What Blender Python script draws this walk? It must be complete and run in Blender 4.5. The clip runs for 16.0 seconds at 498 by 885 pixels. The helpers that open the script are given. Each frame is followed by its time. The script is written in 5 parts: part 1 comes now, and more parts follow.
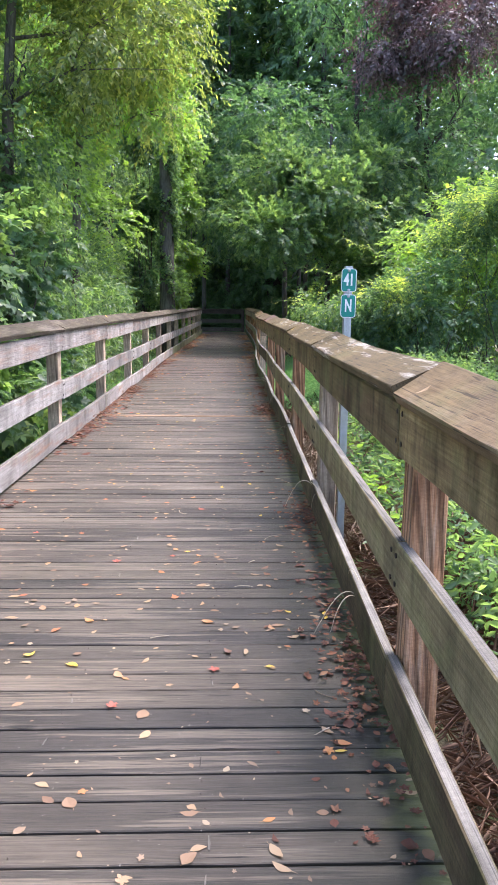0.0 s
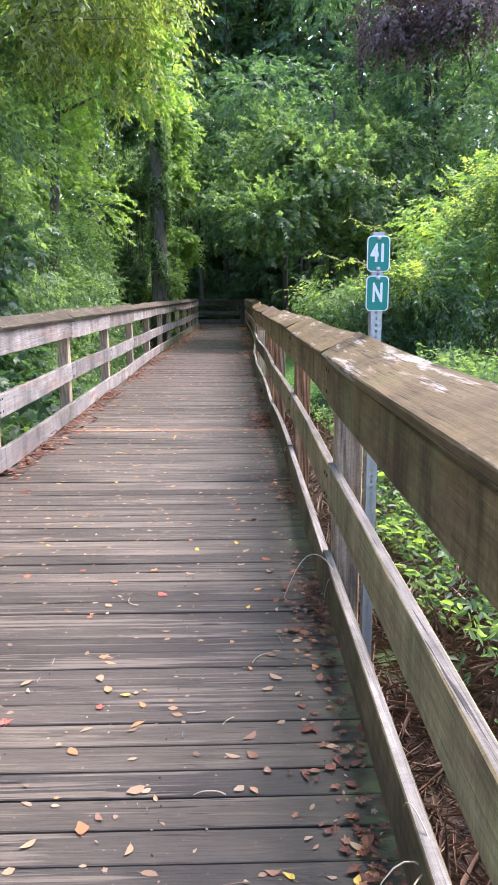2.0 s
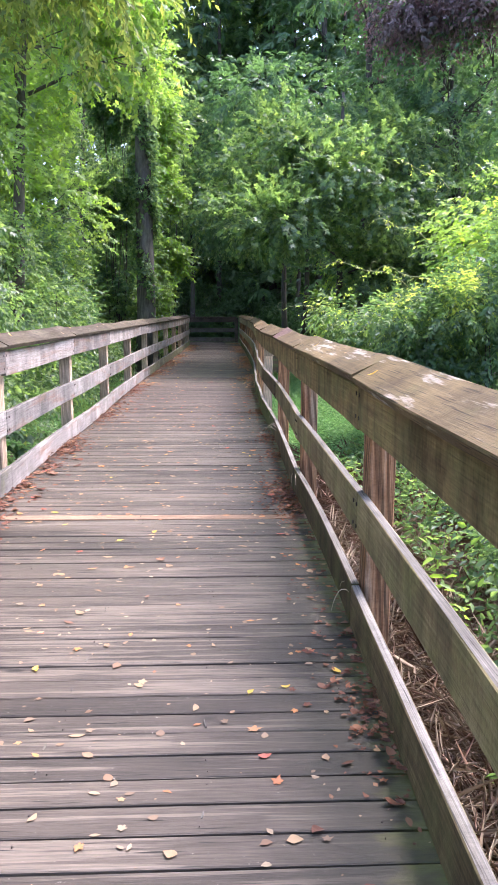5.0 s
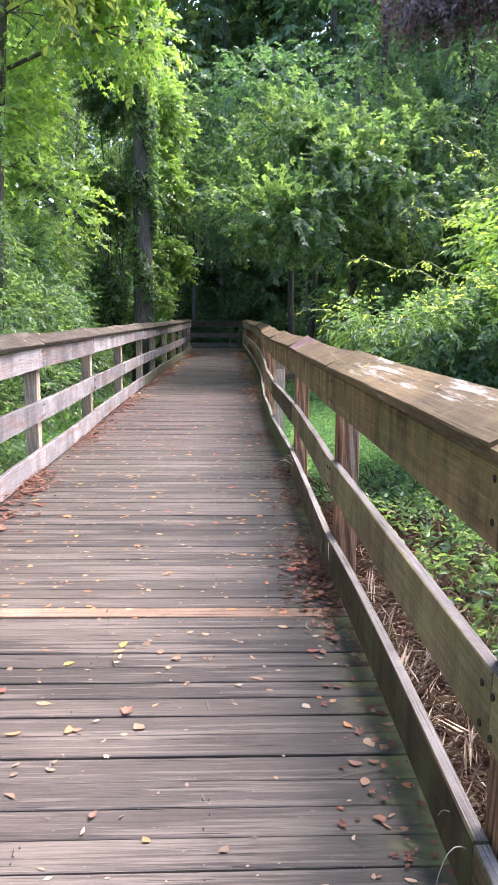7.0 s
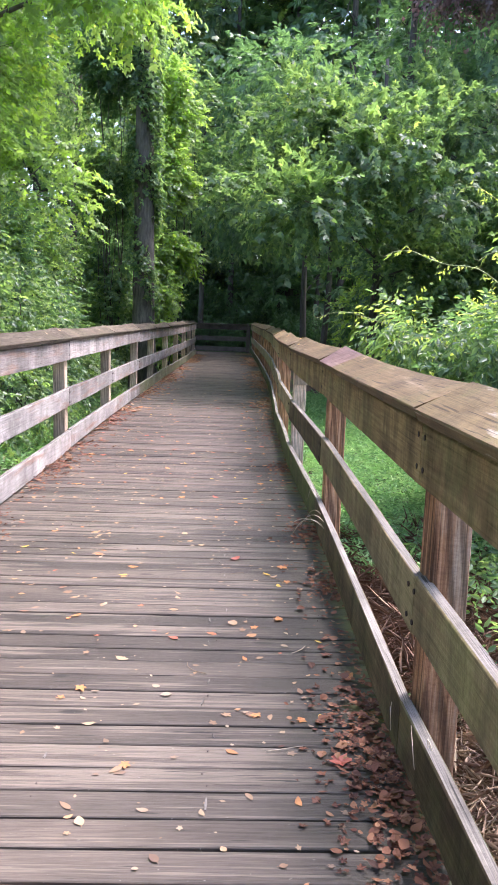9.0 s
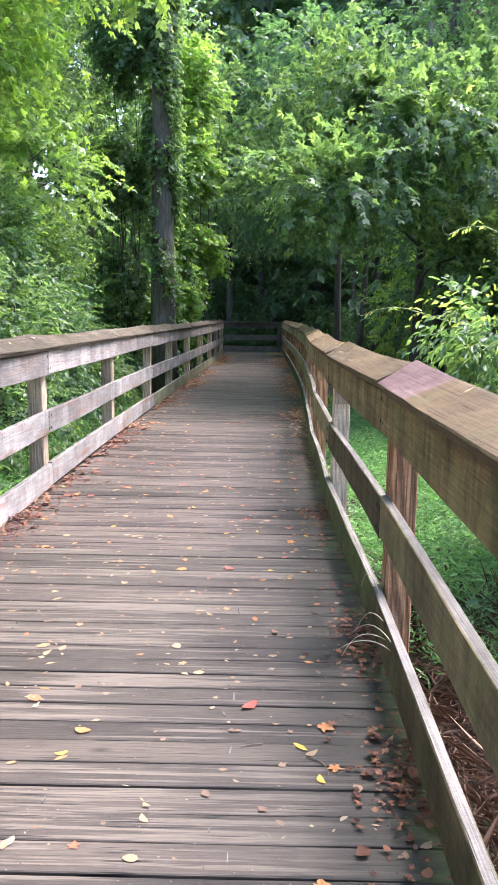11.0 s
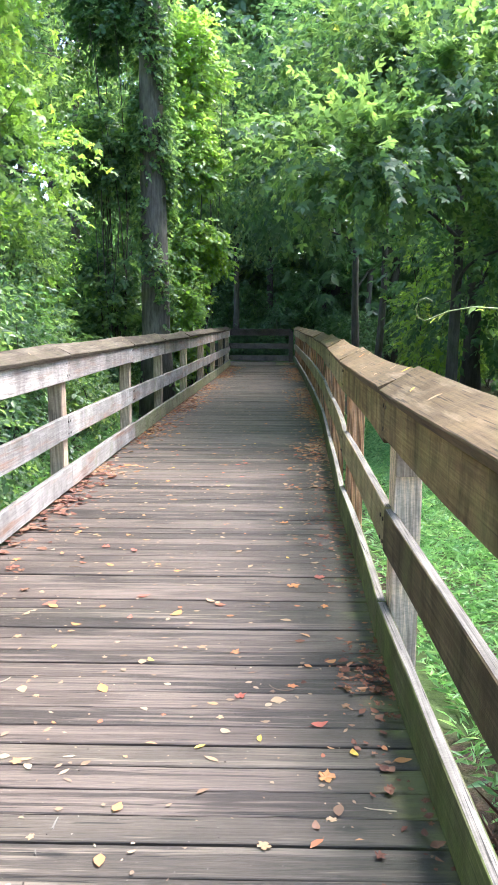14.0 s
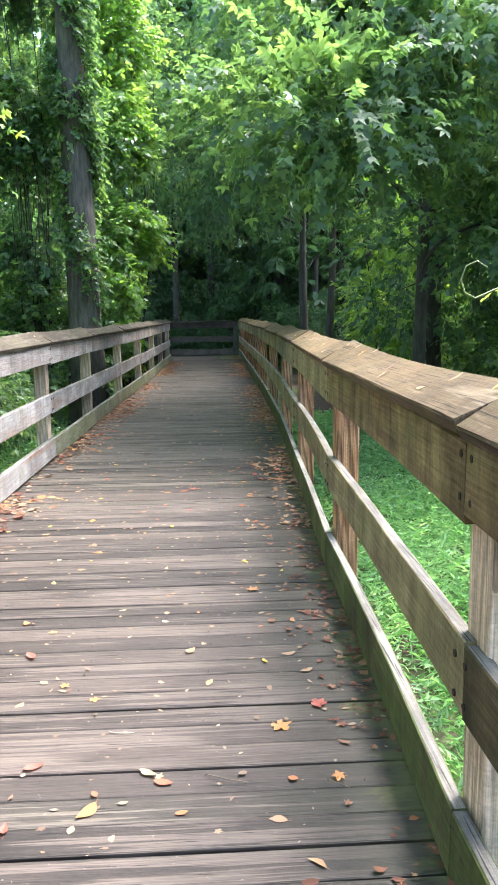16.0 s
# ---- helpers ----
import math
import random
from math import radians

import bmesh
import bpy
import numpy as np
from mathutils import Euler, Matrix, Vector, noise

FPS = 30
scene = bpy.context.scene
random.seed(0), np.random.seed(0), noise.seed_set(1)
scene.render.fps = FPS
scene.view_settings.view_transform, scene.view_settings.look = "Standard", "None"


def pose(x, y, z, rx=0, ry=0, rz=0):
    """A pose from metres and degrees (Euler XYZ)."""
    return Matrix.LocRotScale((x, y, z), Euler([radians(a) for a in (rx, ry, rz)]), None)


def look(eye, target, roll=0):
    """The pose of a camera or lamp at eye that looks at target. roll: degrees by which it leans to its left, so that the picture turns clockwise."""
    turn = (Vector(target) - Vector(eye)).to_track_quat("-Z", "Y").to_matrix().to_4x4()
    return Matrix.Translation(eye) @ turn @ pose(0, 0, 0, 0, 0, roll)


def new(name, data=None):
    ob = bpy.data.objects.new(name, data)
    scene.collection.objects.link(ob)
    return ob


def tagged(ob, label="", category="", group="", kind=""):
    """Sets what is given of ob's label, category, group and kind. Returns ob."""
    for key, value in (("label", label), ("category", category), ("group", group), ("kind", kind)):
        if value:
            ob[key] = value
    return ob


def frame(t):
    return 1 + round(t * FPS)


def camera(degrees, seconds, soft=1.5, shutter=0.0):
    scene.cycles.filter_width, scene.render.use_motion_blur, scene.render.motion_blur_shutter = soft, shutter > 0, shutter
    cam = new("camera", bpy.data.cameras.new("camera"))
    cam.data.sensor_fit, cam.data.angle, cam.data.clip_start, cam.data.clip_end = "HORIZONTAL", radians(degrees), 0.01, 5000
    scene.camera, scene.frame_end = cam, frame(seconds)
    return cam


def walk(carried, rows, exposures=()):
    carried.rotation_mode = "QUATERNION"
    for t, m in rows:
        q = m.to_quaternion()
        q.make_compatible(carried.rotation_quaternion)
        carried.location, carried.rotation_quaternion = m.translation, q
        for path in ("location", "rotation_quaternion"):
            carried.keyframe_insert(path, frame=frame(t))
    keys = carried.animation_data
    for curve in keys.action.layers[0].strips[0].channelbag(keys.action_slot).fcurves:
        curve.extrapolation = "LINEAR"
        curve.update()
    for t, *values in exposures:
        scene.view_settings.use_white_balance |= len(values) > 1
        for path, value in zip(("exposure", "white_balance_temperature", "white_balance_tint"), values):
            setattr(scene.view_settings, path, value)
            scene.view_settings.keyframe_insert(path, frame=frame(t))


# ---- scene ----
EXPOSURES = ((0, 2.2, 6030, 22), (2.5, 2.32, 6030, 25), (4, 2.47, 5980, 27), (8, 2.5, 6020, 28), (10, 2.6, 5990, 26), (12.5, 2.74, 5870, 17), (15, 2.98, 5890, 14), (16, 2.99, 5900, 13))
cam = camera(35.6, 16.0, soft=1.1)
PATH = [
    (0, (0.025, 0.007, 1.352), (0.088, 1.823, 1.027), 0.7),
    (0.5, (0.029, 0.437, 1.338), (0.091, 2.251, 1.010), -1.1),
    (1, (0.086, 0.842, 1.342), (0.153, 2.656, 1.011), -0.7),
    (1.5, (0.132, 1.272, 1.329), (0.176, 3.086, 0.988), -0.7),
    (2, (0.180, 1.677, 1.341), (0.235, 3.489, 0.995), -0.0),
    (2.5, (0.218, 2.130, 1.341), (0.273, 3.941, 0.987), 0.1),
    (3, (0.166, 2.552, 1.338), (0.218, 4.363, 0.981), 0.2),
    (3.5, (0.151, 3.008, 1.357), (0.220, 4.825, 1.037), 0.4),
    (4, (0.107, 3.470, 1.355), (0.174, 5.292, 1.057), 0.6),
    (4.2, (0.076, 3.650, 1.361), (0.147, 5.471, 1.060), 0.3),
    (6.3, (0.094, 5.427, 1.359), (0.182, 7.245, 1.046), 0.5),
    (6.5, (0.102, 5.581, 1.351), (0.180, 7.400, 1.041), 0.6),
    (7, (0.081, 5.979, 1.356), (0.155, 7.799, 1.056), 0.7),
    (7.5, (0.091, 6.439, 1.353), (0.136, 8.263, 1.074), 0.6),
    (8, (0.058, 6.888, 1.329), (0.110, 8.712, 1.050), 0.4),
    (8.5, (0.070, 7.335, 1.342), (0.138, 9.158, 1.061), 1.5),
    (9, (0.090, 7.785, 1.340), (0.154, 9.607, 1.047), 2.1),
    (9.5, (0.122, 8.193, 1.342), (0.181, 10.013, 1.039), 1.3),
    (10, (0.176, 8.643, 1.365), (0.206, 10.463, 1.058), 1.2),
    (10.2, (0.178, 8.809, 1.364), (0.162, 10.627, 1.050), 1.1),
    (12.3, (0.209, 10.471, 1.360), (0.195, 12.297, 1.085), 0.9),
    (12.5, (0.210, 10.638, 1.359), (0.196, 12.463, 1.084), 0.9),
    (13, (0.196, 11.027, 1.351), (0.166, 12.852, 1.076), 0.7),
    (13.5, (0.208, 11.424, 1.361), (0.183, 13.249, 1.081), 0.4),
    (14, (0.227, 11.822, 1.363), (0.182, 13.645, 1.076), 0.2),
    (14.5, (0.246, 12.208, 1.348), (0.183, 14.030, 1.058), -0.5),
    (15, (0.239, 12.586, 1.349), (0.225, 14.409, 1.057), -0.3),
    (15.5, (0.213, 12.994, 1.332), (0.209, 14.816, 1.034), -0.6),
    (16, (0.162, 13.366, 1.327), (0.250, 15.184, 1.022), -0.8),
]
walk(cam, [(t, look(eye, target, roll)) for t, eye, target, roll in PATH], exposures=EXPOSURES)

# ---- world, sun ----
SUN_DIR = Vector((0.42, 0.28, 0.86)).normalized()
world = bpy.data.worlds.new("sky")
scene.world = world
world.use_nodes = True
wn, wl = world.node_tree.nodes, world.node_tree.links
sky = wn.new("ShaderNodeTexSky")
sky.sky_type = "NISHITA"
sky.sun_disc = False
sky.sun_elevation = math.asin(SUN_DIR.z)
sky.sun_rotation = math.atan2(SUN_DIR.x, SUN_DIR.y)
sky.dust_density = 3.0
wl.new(sky.outputs[0], wn["Background"].inputs[0])
wn["Background"].inputs[1].default_value = 0.15
sun = new("sun", bpy.data.lights.new("sun", "SUN"))
sun.data.energy = 1.25
sun.data.angle = radians(22)
sun.data.color = (1.0, 0.95, 0.86)
sun.matrix_world = look((20, 10, 40), Vector((20, 10, 40)) - SUN_DIR)


# ---- materials ----
def mat(name):
    m = bpy.data.materials.new(name)
    m.use_nodes = True
    nt = m.node_tree
    return m, nt.nodes, nt.links, nt.nodes["Principled BSDF"]


def ramp(nodes, stops):
    r = nodes.new("ShaderNodeValToRGB")
    els = r.color_ramp.elements
    while len(els) < len(stops):
        els.new(0.5)
    for e, (p, c) in zip(els, stops):
        e.position, e.color = p, (*c, 1)
    return r


def mixer(nodes, links, fac, a, b, blend="MIX"):
    x = nodes.new("ShaderNodeMix")
    x.data_type, x.blend_type = "RGBA", blend
    for sock, v in ((x.inputs[0], fac), (x.inputs[6], a), (x.inputs[7], b)):
        if hasattr(v, "links"):
            links.new(v, sock)
        else:
            sock.default_value = v if isinstance(v, (int, float)) else (*v, 1)
    return x.outputs[2]


def noise_node(nodes, links, vec, scale, detail=4, rough=0.6):
    n = nodes.new("ShaderNodeTexNoise")
    n.inputs["Scale"].default_value, n.inputs["Detail"].default_value, n.inputs["Roughness"].default_value = scale, detail, rough
    if vec is not None:
        links.new(vec, n.inputs["Vector"])
    return n


def mapped(nodes, links, vec, scale):
    m = nodes.new("ShaderNodeMapping")
    m.inputs["Scale"].default_value = scale
    links.new(vec, m.inputs["Vector"])
    return m.outputs[0]


def shifted(nodes, links):
    """Object coordinates moved by a random amount for each object."""
    tc, oi = nodes.new("ShaderNodeTexCoord"), nodes.new("ShaderNodeObjectInfo")
    mul = nodes.new("ShaderNodeVectorMath")
    mul.operation = "MULTIPLY_ADD"
    comb = nodes.new("ShaderNodeCombineXYZ")
    for i in range(3):
        links.new(oi.outputs["Random"], comb.inputs[i])
    links.new(comb.outputs[0], mul.inputs[0])
    mul.inputs[1].default_value = (37.0, 91.0, 53.0)
    links.new(tc.outputs["Object"], mul.inputs[2])
    return mul.outputs[0], oi.outputs["Random"], tc.outputs["Object"]


def wood(name, dark, mid, light, along="x", stain=None, stain_amount=0.5, rough=0.8, vary=0.35, moss=None, moss_amount=0.0, bump=0.35, stretch=1.0, lines=0.55, rings=0.0, drip=0.0, crisp=False, cracks=0.9):
    """Weathered timber: fine grain along one axis, broad blotches, per-board brightness, stain and moss patches."""
    m, n, l, bsdf = mat(name)
    vec, rnd, raw = shifted(n, l)
    sc = {"x": (0.6, 26, 26), "y": (26, 0.6, 26), "z": (26, 26, 0.6)}[along]
    sc = tuple(q * stretch if q < 2 else q for q in sc)
    grain = noise_node(n, l, mapped(n, l, vec, sc), 4.0, 6, 0.65)
    fine = noise_node(n, l, mapped(n, l, vec, tuple(3.0 * s if s > 9 else 0.6 * s for s in sc)), 4.0, 4, 0.7)
    blot = noise_node(n, l, vec, 2.2, 5, 0.65)
    r = ramp(n, [(0.28, dark), (0.5, mid), (0.72, light)])
    l.new(grain.outputs[0], r.inputs[0])
    col = r.outputs[0]
    rb = ramp(n, [(0.34, (0.4, 0.4, 0.4)), (0.66, (1.35, 1.35, 1.35))])
    l.new(blot.outputs[0], rb.inputs[0])
    col = mixer(n, l, 0.75, col, rb.outputs[0], "MULTIPLY")
    rr = ramp(n, [(0.0, (1 - vary,) * 3), (1.0, (1 + vary,) * 3)])
    l.new(rnd, rr.inputs[0])
    col = mixer(n, l, 1.0, col, rr.outputs[0], "MULTIPLY")
    if stain:
        sn = noise_node(n, l, mapped(n, l, vec, tuple(0.25 * s if s > 2 else s for s in sc)), 1.6, 5, 0.7)
        rs = ramp(n, [(0.62 - 0.3 * stain_amount, (0, 0, 0)), (0.68 - 0.3 * stain_amount if crisp else 0.72, (0.92, 0.92, 0.92))])
        l.new(sn.outputs[0], rs.inputs[0])
        col = mixer(n, l, rs.outputs[0], col, stain)
    if moss:
        mn = noise_node(n, l, vec, 3.1, 6, 0.7)
        rm = ramp(n, [(0.66 - 0.35 * moss_amount, (0, 0, 0)), (0.78, (0.85, 0.85, 0.85))])
        l.new(mn.outputs[0], rm.inputs[0])
        col = mixer(n, l, rm.outputs[0], col, moss)
    rf = ramp(n, [(0.32, (1 - lines,) * 3), (0.55, (1.08, 1.08, 1.08))])
    l.new(fine.outputs[0], rf.inputs[0])
    col = mixer(n, l, 1.0, col, rf.outputs[0], "MULTIPLY")
    sp = noise_node(n, l, mapped(n, l, vec, tuple(2.2 if q < 9 else 1.0 for q in sc)), 55.0, 3, 0.7)
    rp = ramp(n, [(0.3, (0.78, 0.78, 0.78)), (0.6, (1.06, 1.06, 1.06))])
    l.new(sp.outputs[0], rp.inputs[0])
    col = mixer(n, l, 1.0, col, rp.outputs[0], "MULTIPLY")
    if rings:
        wv = n.new("ShaderNodeTexWave")
        wv.wave_type, wv.bands_direction = "BANDS", "DIAGONAL"
        wv.inputs["Scale"].default_value, wv.inputs["Distortion"].default_value, wv.inputs["Detail"].default_value, wv.inputs["Detail Scale"].default_value = 7.0, 9.0, 2.0, 0.6
        l.new(mapped(n, l, vec, (2.2, 2.2, 0.22)), wv.inputs["Vector"])
        rw = ramp(n, [(0.15, (1 - rings,) * 3), (0.6, (1.1, 1.1, 1.1))])
        l.new(wv.outputs[0], rw.inputs[0])
        col = mixer(n, l, 1.0, col, rw.outputs[0], "MULTIPLY")
    if drip:
        # dark runs of water down the face
        dn = noise_node(n, l, mapped(n, l, vec, (1.0, 3.4, 0.9)), 2.0, 6, 0.7)
        rd = ramp(n, [(0.36, (1 - drip,) * 3), (0.56, (1.0, 1.0, 1.0))])
        l.new(dn.outputs[0], rd.inputs[0])
        col = mixer(n, l, 1.0, col, rd.outputs[0], "MULTIPLY")
    # dark cracks along the grain
    ck = noise_node(n, l, mapped(n, l, vec, tuple(1.6 * s for s in sc)), 3.0, 2, 0.5)
    rc = ramp(n, [(0.33, (0.2, 0.2, 0.2)), (0.375, (1, 1, 1))])
    l.new(ck.outputs[0], rc.inputs[0])
    col = mixer(n, l, cracks, col, rc.outputs[0], "MULTIPLY")
    l.new(col, bsdf.inputs["Base Color"])
    bsdf.inputs["Roughness"].default_value = rough
    bsdf.inputs["Specular IOR Level"].default_value = 0.45 if rough < 0.6 else 0.25
    b = n.new("ShaderNodeBump")
    b.inputs["Strength"].default_value, b.inputs["Distance"].default_value = bump, 0.004
    add = n.new("ShaderNodeMath")
    l.new(fine.outputs[0], add.inputs[0])
    l.new(grain.outputs[0], add.inputs[1])
    l.new(add.outputs[0], b.inputs["Height"])
    l.new(b.outputs[0], bsdf.inputs["Normal"])
    return m


def deck_material(name, tones, pale, pale_amount=0.5, green=1.0):
    """Worn deck boards: each its own tone, long pale worn streaks, flat-sawn figure, knots, checks, a mossy end
    darkened for damp and railing shade.
    """
    m, n, l, bsdf = mat(name)
    vec, rnd, raw = shifted(n, l)

    def shade(col, socket, stops, fac=1.0):
        r = ramp(n, [(p, (c,) * 3) for p, c in stops])
        l.new(socket, r.inputs[0])
        return mixer(n, l, fac, col, r.outputs[0], "MULTIPLY")

    base = ramp(n, [(k / (len(tones) - 1), c) for k, c in enumerate(tones)])
    l.new(rnd, base.inputs[0])
    col = base.outputs[0]
    blot = noise_node(n, l, mapped(n, l, vec, (3.2, 5, 5)), 1.4, 5, 0.65)
    col = shade(col, blot.outputs[0], ((0.3, 0.62), (0.7, 1.35)))
    # long worn streaks, more on some boards than on others
    streak = noise_node(n, l, mapped(n, l, vec, (1.7, 30, 30)), 1.5, 6, 0.6)
    patch = noise_node(n, l, mapped(n, l, vec, (1.6, 1.2, 1.2)), 1.3, 3, 0.5)
    add = n.new("ShaderNodeMath")
    add.operation = "MULTIPLY_ADD"
    l.new(patch.outputs[0], add.inputs[0])
    add.inputs[1].default_value = 0.7
    l.new(streak.outputs[0], add.inputs[2])
    rs = ramp(n, [(1.02 - 0.3 * pale_amount, (0, 0, 0)), (1.06 - 0.3 * pale_amount, (0.7, 0.7, 0.7))])
    l.new(add.outputs[0], rs.inputs[0])
    col = mixer(n, l, rs.outputs[0], col, pale)
    # flat-sawn figure: drawn-out rings
    wave = n.new("ShaderNodeTexWave")
    wave.wave_type, wave.bands_direction = "BANDS", "Y"
    wave.inputs["Scale"].default_value, wave.inputs["Distortion"].default_value = 6.0, 11.0
    wave.inputs["Detail"].default_value, wave.inputs["Detail Scale"].default_value = 2.5, 0.7
    l.new(mapped(n, l, vec, (0.9, 3.0, 3.0)), wave.inputs["Vector"])
    col = shade(col, wave.outputs[0], ((0.1, 0.86), (0.6, 1.04)))
    fine = noise_node(n, l, mapped(n, l, vec, (5, 130, 130)), 3.0, 4, 0.65)
    col = shade(col, fine.outputs[0], ((0.3, 0.55), (0.6, 1.14)))
    # short dark checks and knots
    check = noise_node(n, l, mapped(n, l, vec, (5.5, 70, 70)), 1.6, 2, 0.5)
    col = shade(col, check.outputs[0], ((0.3, 0.1), (0.335, 1.0)))
    knot = n.new("ShaderNodeTexVoronoi")
    knot.inputs["Scale"].default_value = 1.0
    l.new(mapped(n, l, vec, (4.2, 5.5, 5.5)), knot.inputs["Vector"])
    col = shade(col, knot.outputs["Distance"], ((0.05, 0.25), (0.1, 1.0)))
    # specks of lichen and grit
    grit = noise_node(n, l, mapped(n, l, vec, (2.2, 1, 1)), 75.0, 2, 0.6)
    rg = ramp(n, [(0.71, (0, 0, 0)), (0.76, (0.7, 0.7, 0.7))])
    l.new(grit.outputs[0], rg.inputs[0])
    col = mixer(n, l, rg.outputs[0], col, (0.3, 0.27, 0.22))
    # ends by the mossy railing: damp with railing shade painted in, then moss
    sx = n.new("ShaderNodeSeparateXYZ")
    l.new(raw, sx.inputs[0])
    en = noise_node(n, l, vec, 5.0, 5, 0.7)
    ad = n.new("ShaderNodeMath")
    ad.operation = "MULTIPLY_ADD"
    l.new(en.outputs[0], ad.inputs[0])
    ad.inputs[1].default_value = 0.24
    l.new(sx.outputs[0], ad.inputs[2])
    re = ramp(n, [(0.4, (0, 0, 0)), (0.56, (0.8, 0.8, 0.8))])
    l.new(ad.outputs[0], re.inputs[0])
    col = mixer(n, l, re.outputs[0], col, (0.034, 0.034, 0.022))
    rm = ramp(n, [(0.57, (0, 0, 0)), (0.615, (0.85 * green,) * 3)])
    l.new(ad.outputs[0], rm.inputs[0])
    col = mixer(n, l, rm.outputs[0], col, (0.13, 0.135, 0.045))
    l.new(col, bsdf.inputs["Base Color"])
    bsdf.inputs["Roughness"].default_value = 0.58
    bsdf.inputs["Specular IOR Level"].default_value = 0.4
    h = n.new("ShaderNodeMath")
    l.new(fine.outputs[0], h.inputs[0])
    l.new(streak.outputs[0], h.inputs[1])
    b = n.new("ShaderNodeBump")
    b.inputs["Strength"].default_value, b.inputs["Distance"].default_value = 0.6, 0.004
    l.new(h.outputs[0], b.inputs["Height"])
    l.new(b.outputs[0], bsdf.inputs["Normal"])
    return m


def leafy(name, stops, trans=0.5, rough=0.42, big=0.35, yellow=None):
    """Leaves: colour by leaf, drifting over the plant, with light passing through the blade."""
    m, n, l, bsdf = mat(name)
    geo, tc = n.new("ShaderNodeNewGeometry"), n.new("ShaderNodeTexCoord")
    nz = noise_node(n, l, tc.outputs["Object"], 0.9, 3, 0.6)
    mx = n.new("ShaderNodeMath")
    mx.operation = "MULTIPLY_ADD"
    l.new(geo.outputs["Random Per Island"], mx.inputs[0])
    mx.inputs[1].default_value = 1 - big
    sub = n.new("ShaderNodeMath")
    sub.operation = "MULTIPLY_ADD"
    l.new(nz.outputs[0], sub.inputs[0])
    sub.inputs[1].default_value, sub.inputs[2].default_value = 2 * big, -0.5 * big
    l.new(sub.outputs[0], mx.inputs[2])
    r = ramp(n, stops)
    l.new(mx.outputs[0], r.inputs[0])
    l.new(r.outputs[0], bsdf.inputs["Base Color"])
    bsdf.inputs["Roughness"].default_value = rough
    tr = n.new("ShaderNodeBsdfTranslucent")
    tcol = mixer(n, l, 1.0, r.outputs[0], yellow or (2.5, 2.45, 1.1), "MULTIPLY")
    l.new(tcol, tr.inputs[0])
    ms = n.new("ShaderNodeMixShader")
    ms.inputs[0].default_value = trans
    l.new(bsdf.outputs[0], ms.inputs[1])
    l.new(tr.outputs[0], ms.inputs[2])
    l.new(ms.outputs[0], n["Material Output"].inputs[0])
    return m


def plain(name, color, rough=0.5, metal=0.0, grime=0.25, scale=9.0):
    m, n, l, bsdf = mat(name)
    tc = n.new("ShaderNodeTexCoord")
    nz = noise_node(n, l, tc.outputs["Object"], scale, 5, 0.65)
    r = ramp(n, [(0.3, tuple(c * (1 - grime) for c in color)), (0.7, color)])
    l.new(nz.outputs[0], r.inputs[0])
    l.new(r.outputs[0], bsdf.inputs["Base Color"])
    bsdf.inputs["Roughness"].default_value, bsdf.inputs["Metallic"].default_value = rough, metal
    return m


def bark_material(name, dark, light):
    m, n, l, bsdf = mat(name)
    tc = n.new("ShaderNodeTexCoord")
    a = noise_node(n, l, mapped(n, l, tc.outputs["Object"], (9, 9, 1.6)), 2.2, 7, 0.7)
    b = noise_node(n, l, tc.outputs["Object"], 1.3, 4, 0.6)
    r = ramp(n, [(0.3, dark), (0.7, light)])
    l.new(a.outputs[0], r.inputs[0])
    rb = ramp(n, [(0.35, (0.6, 0.65, 0.55)), (0.65, (1.1, 1.1, 1.1))])
    l.new(b.outputs[0], rb.inputs[0])
    l.new(mixer(n, l, 1.0, r.outputs[0], rb.outputs[0], "MULTIPLY"), bsdf.inputs["Base Color"])
    bsdf.inputs["Roughness"].default_value = 0.9
    bp = n.new("ShaderNodeBump")
    bp.inputs["Strength"].default_value, bp.inputs["Distance"].default_value = 0.8, 0.02
    l.new(a.outputs[0], bp.inputs["Height"])
    l.new(bp.outputs[0], bsdf.inputs["Normal"])
    return m


def soil_material():
    m, n, l, bsdf = mat("forest_floor")
    tc = n.new("ShaderNodeTexCoord")
    a = noise_node(n, l, tc.outputs["Object"], 0.5, 6, 0.65)
    b = noise_node(n, l, tc.outputs["Object"], 22, 5, 0.7)
    r = ramp(n, [(0.25, (0.018, 0.012, 0.008)), (0.5, (0.055, 0.035, 0.022)), (0.75, (0.12, 0.078, 0.05))])
    l.new(b.outputs[0], r.inputs[0])
    g = ramp(n, [(0.3, (0.035, 0.06, 0.015)), (0.7, (0.09, 0.14, 0.035))])
    l.new(b.outputs[0], g.inputs[0])
    k = ramp(n, [(0.47, (0, 0, 0)), (0.56, (1, 1, 1))])
    l.new(a.outputs[0], k.inputs[0])
    l.new(mixer(n, l, k.outputs[0], r.outputs[0], g.outputs[0]), bsdf.inputs["Base Color"])
    bsdf.inputs["Roughness"].default_value = 0.95
    bp = n.new("ShaderNodeBump")
    bp.inputs["Strength"].default_value, bp.inputs["Distance"].default_value = 0.9, 0.03
    l.new(b.outputs[0], bp.inputs["Height"])
    l.new(bp.outputs[0], bsdf.inputs["Normal"])
    return m


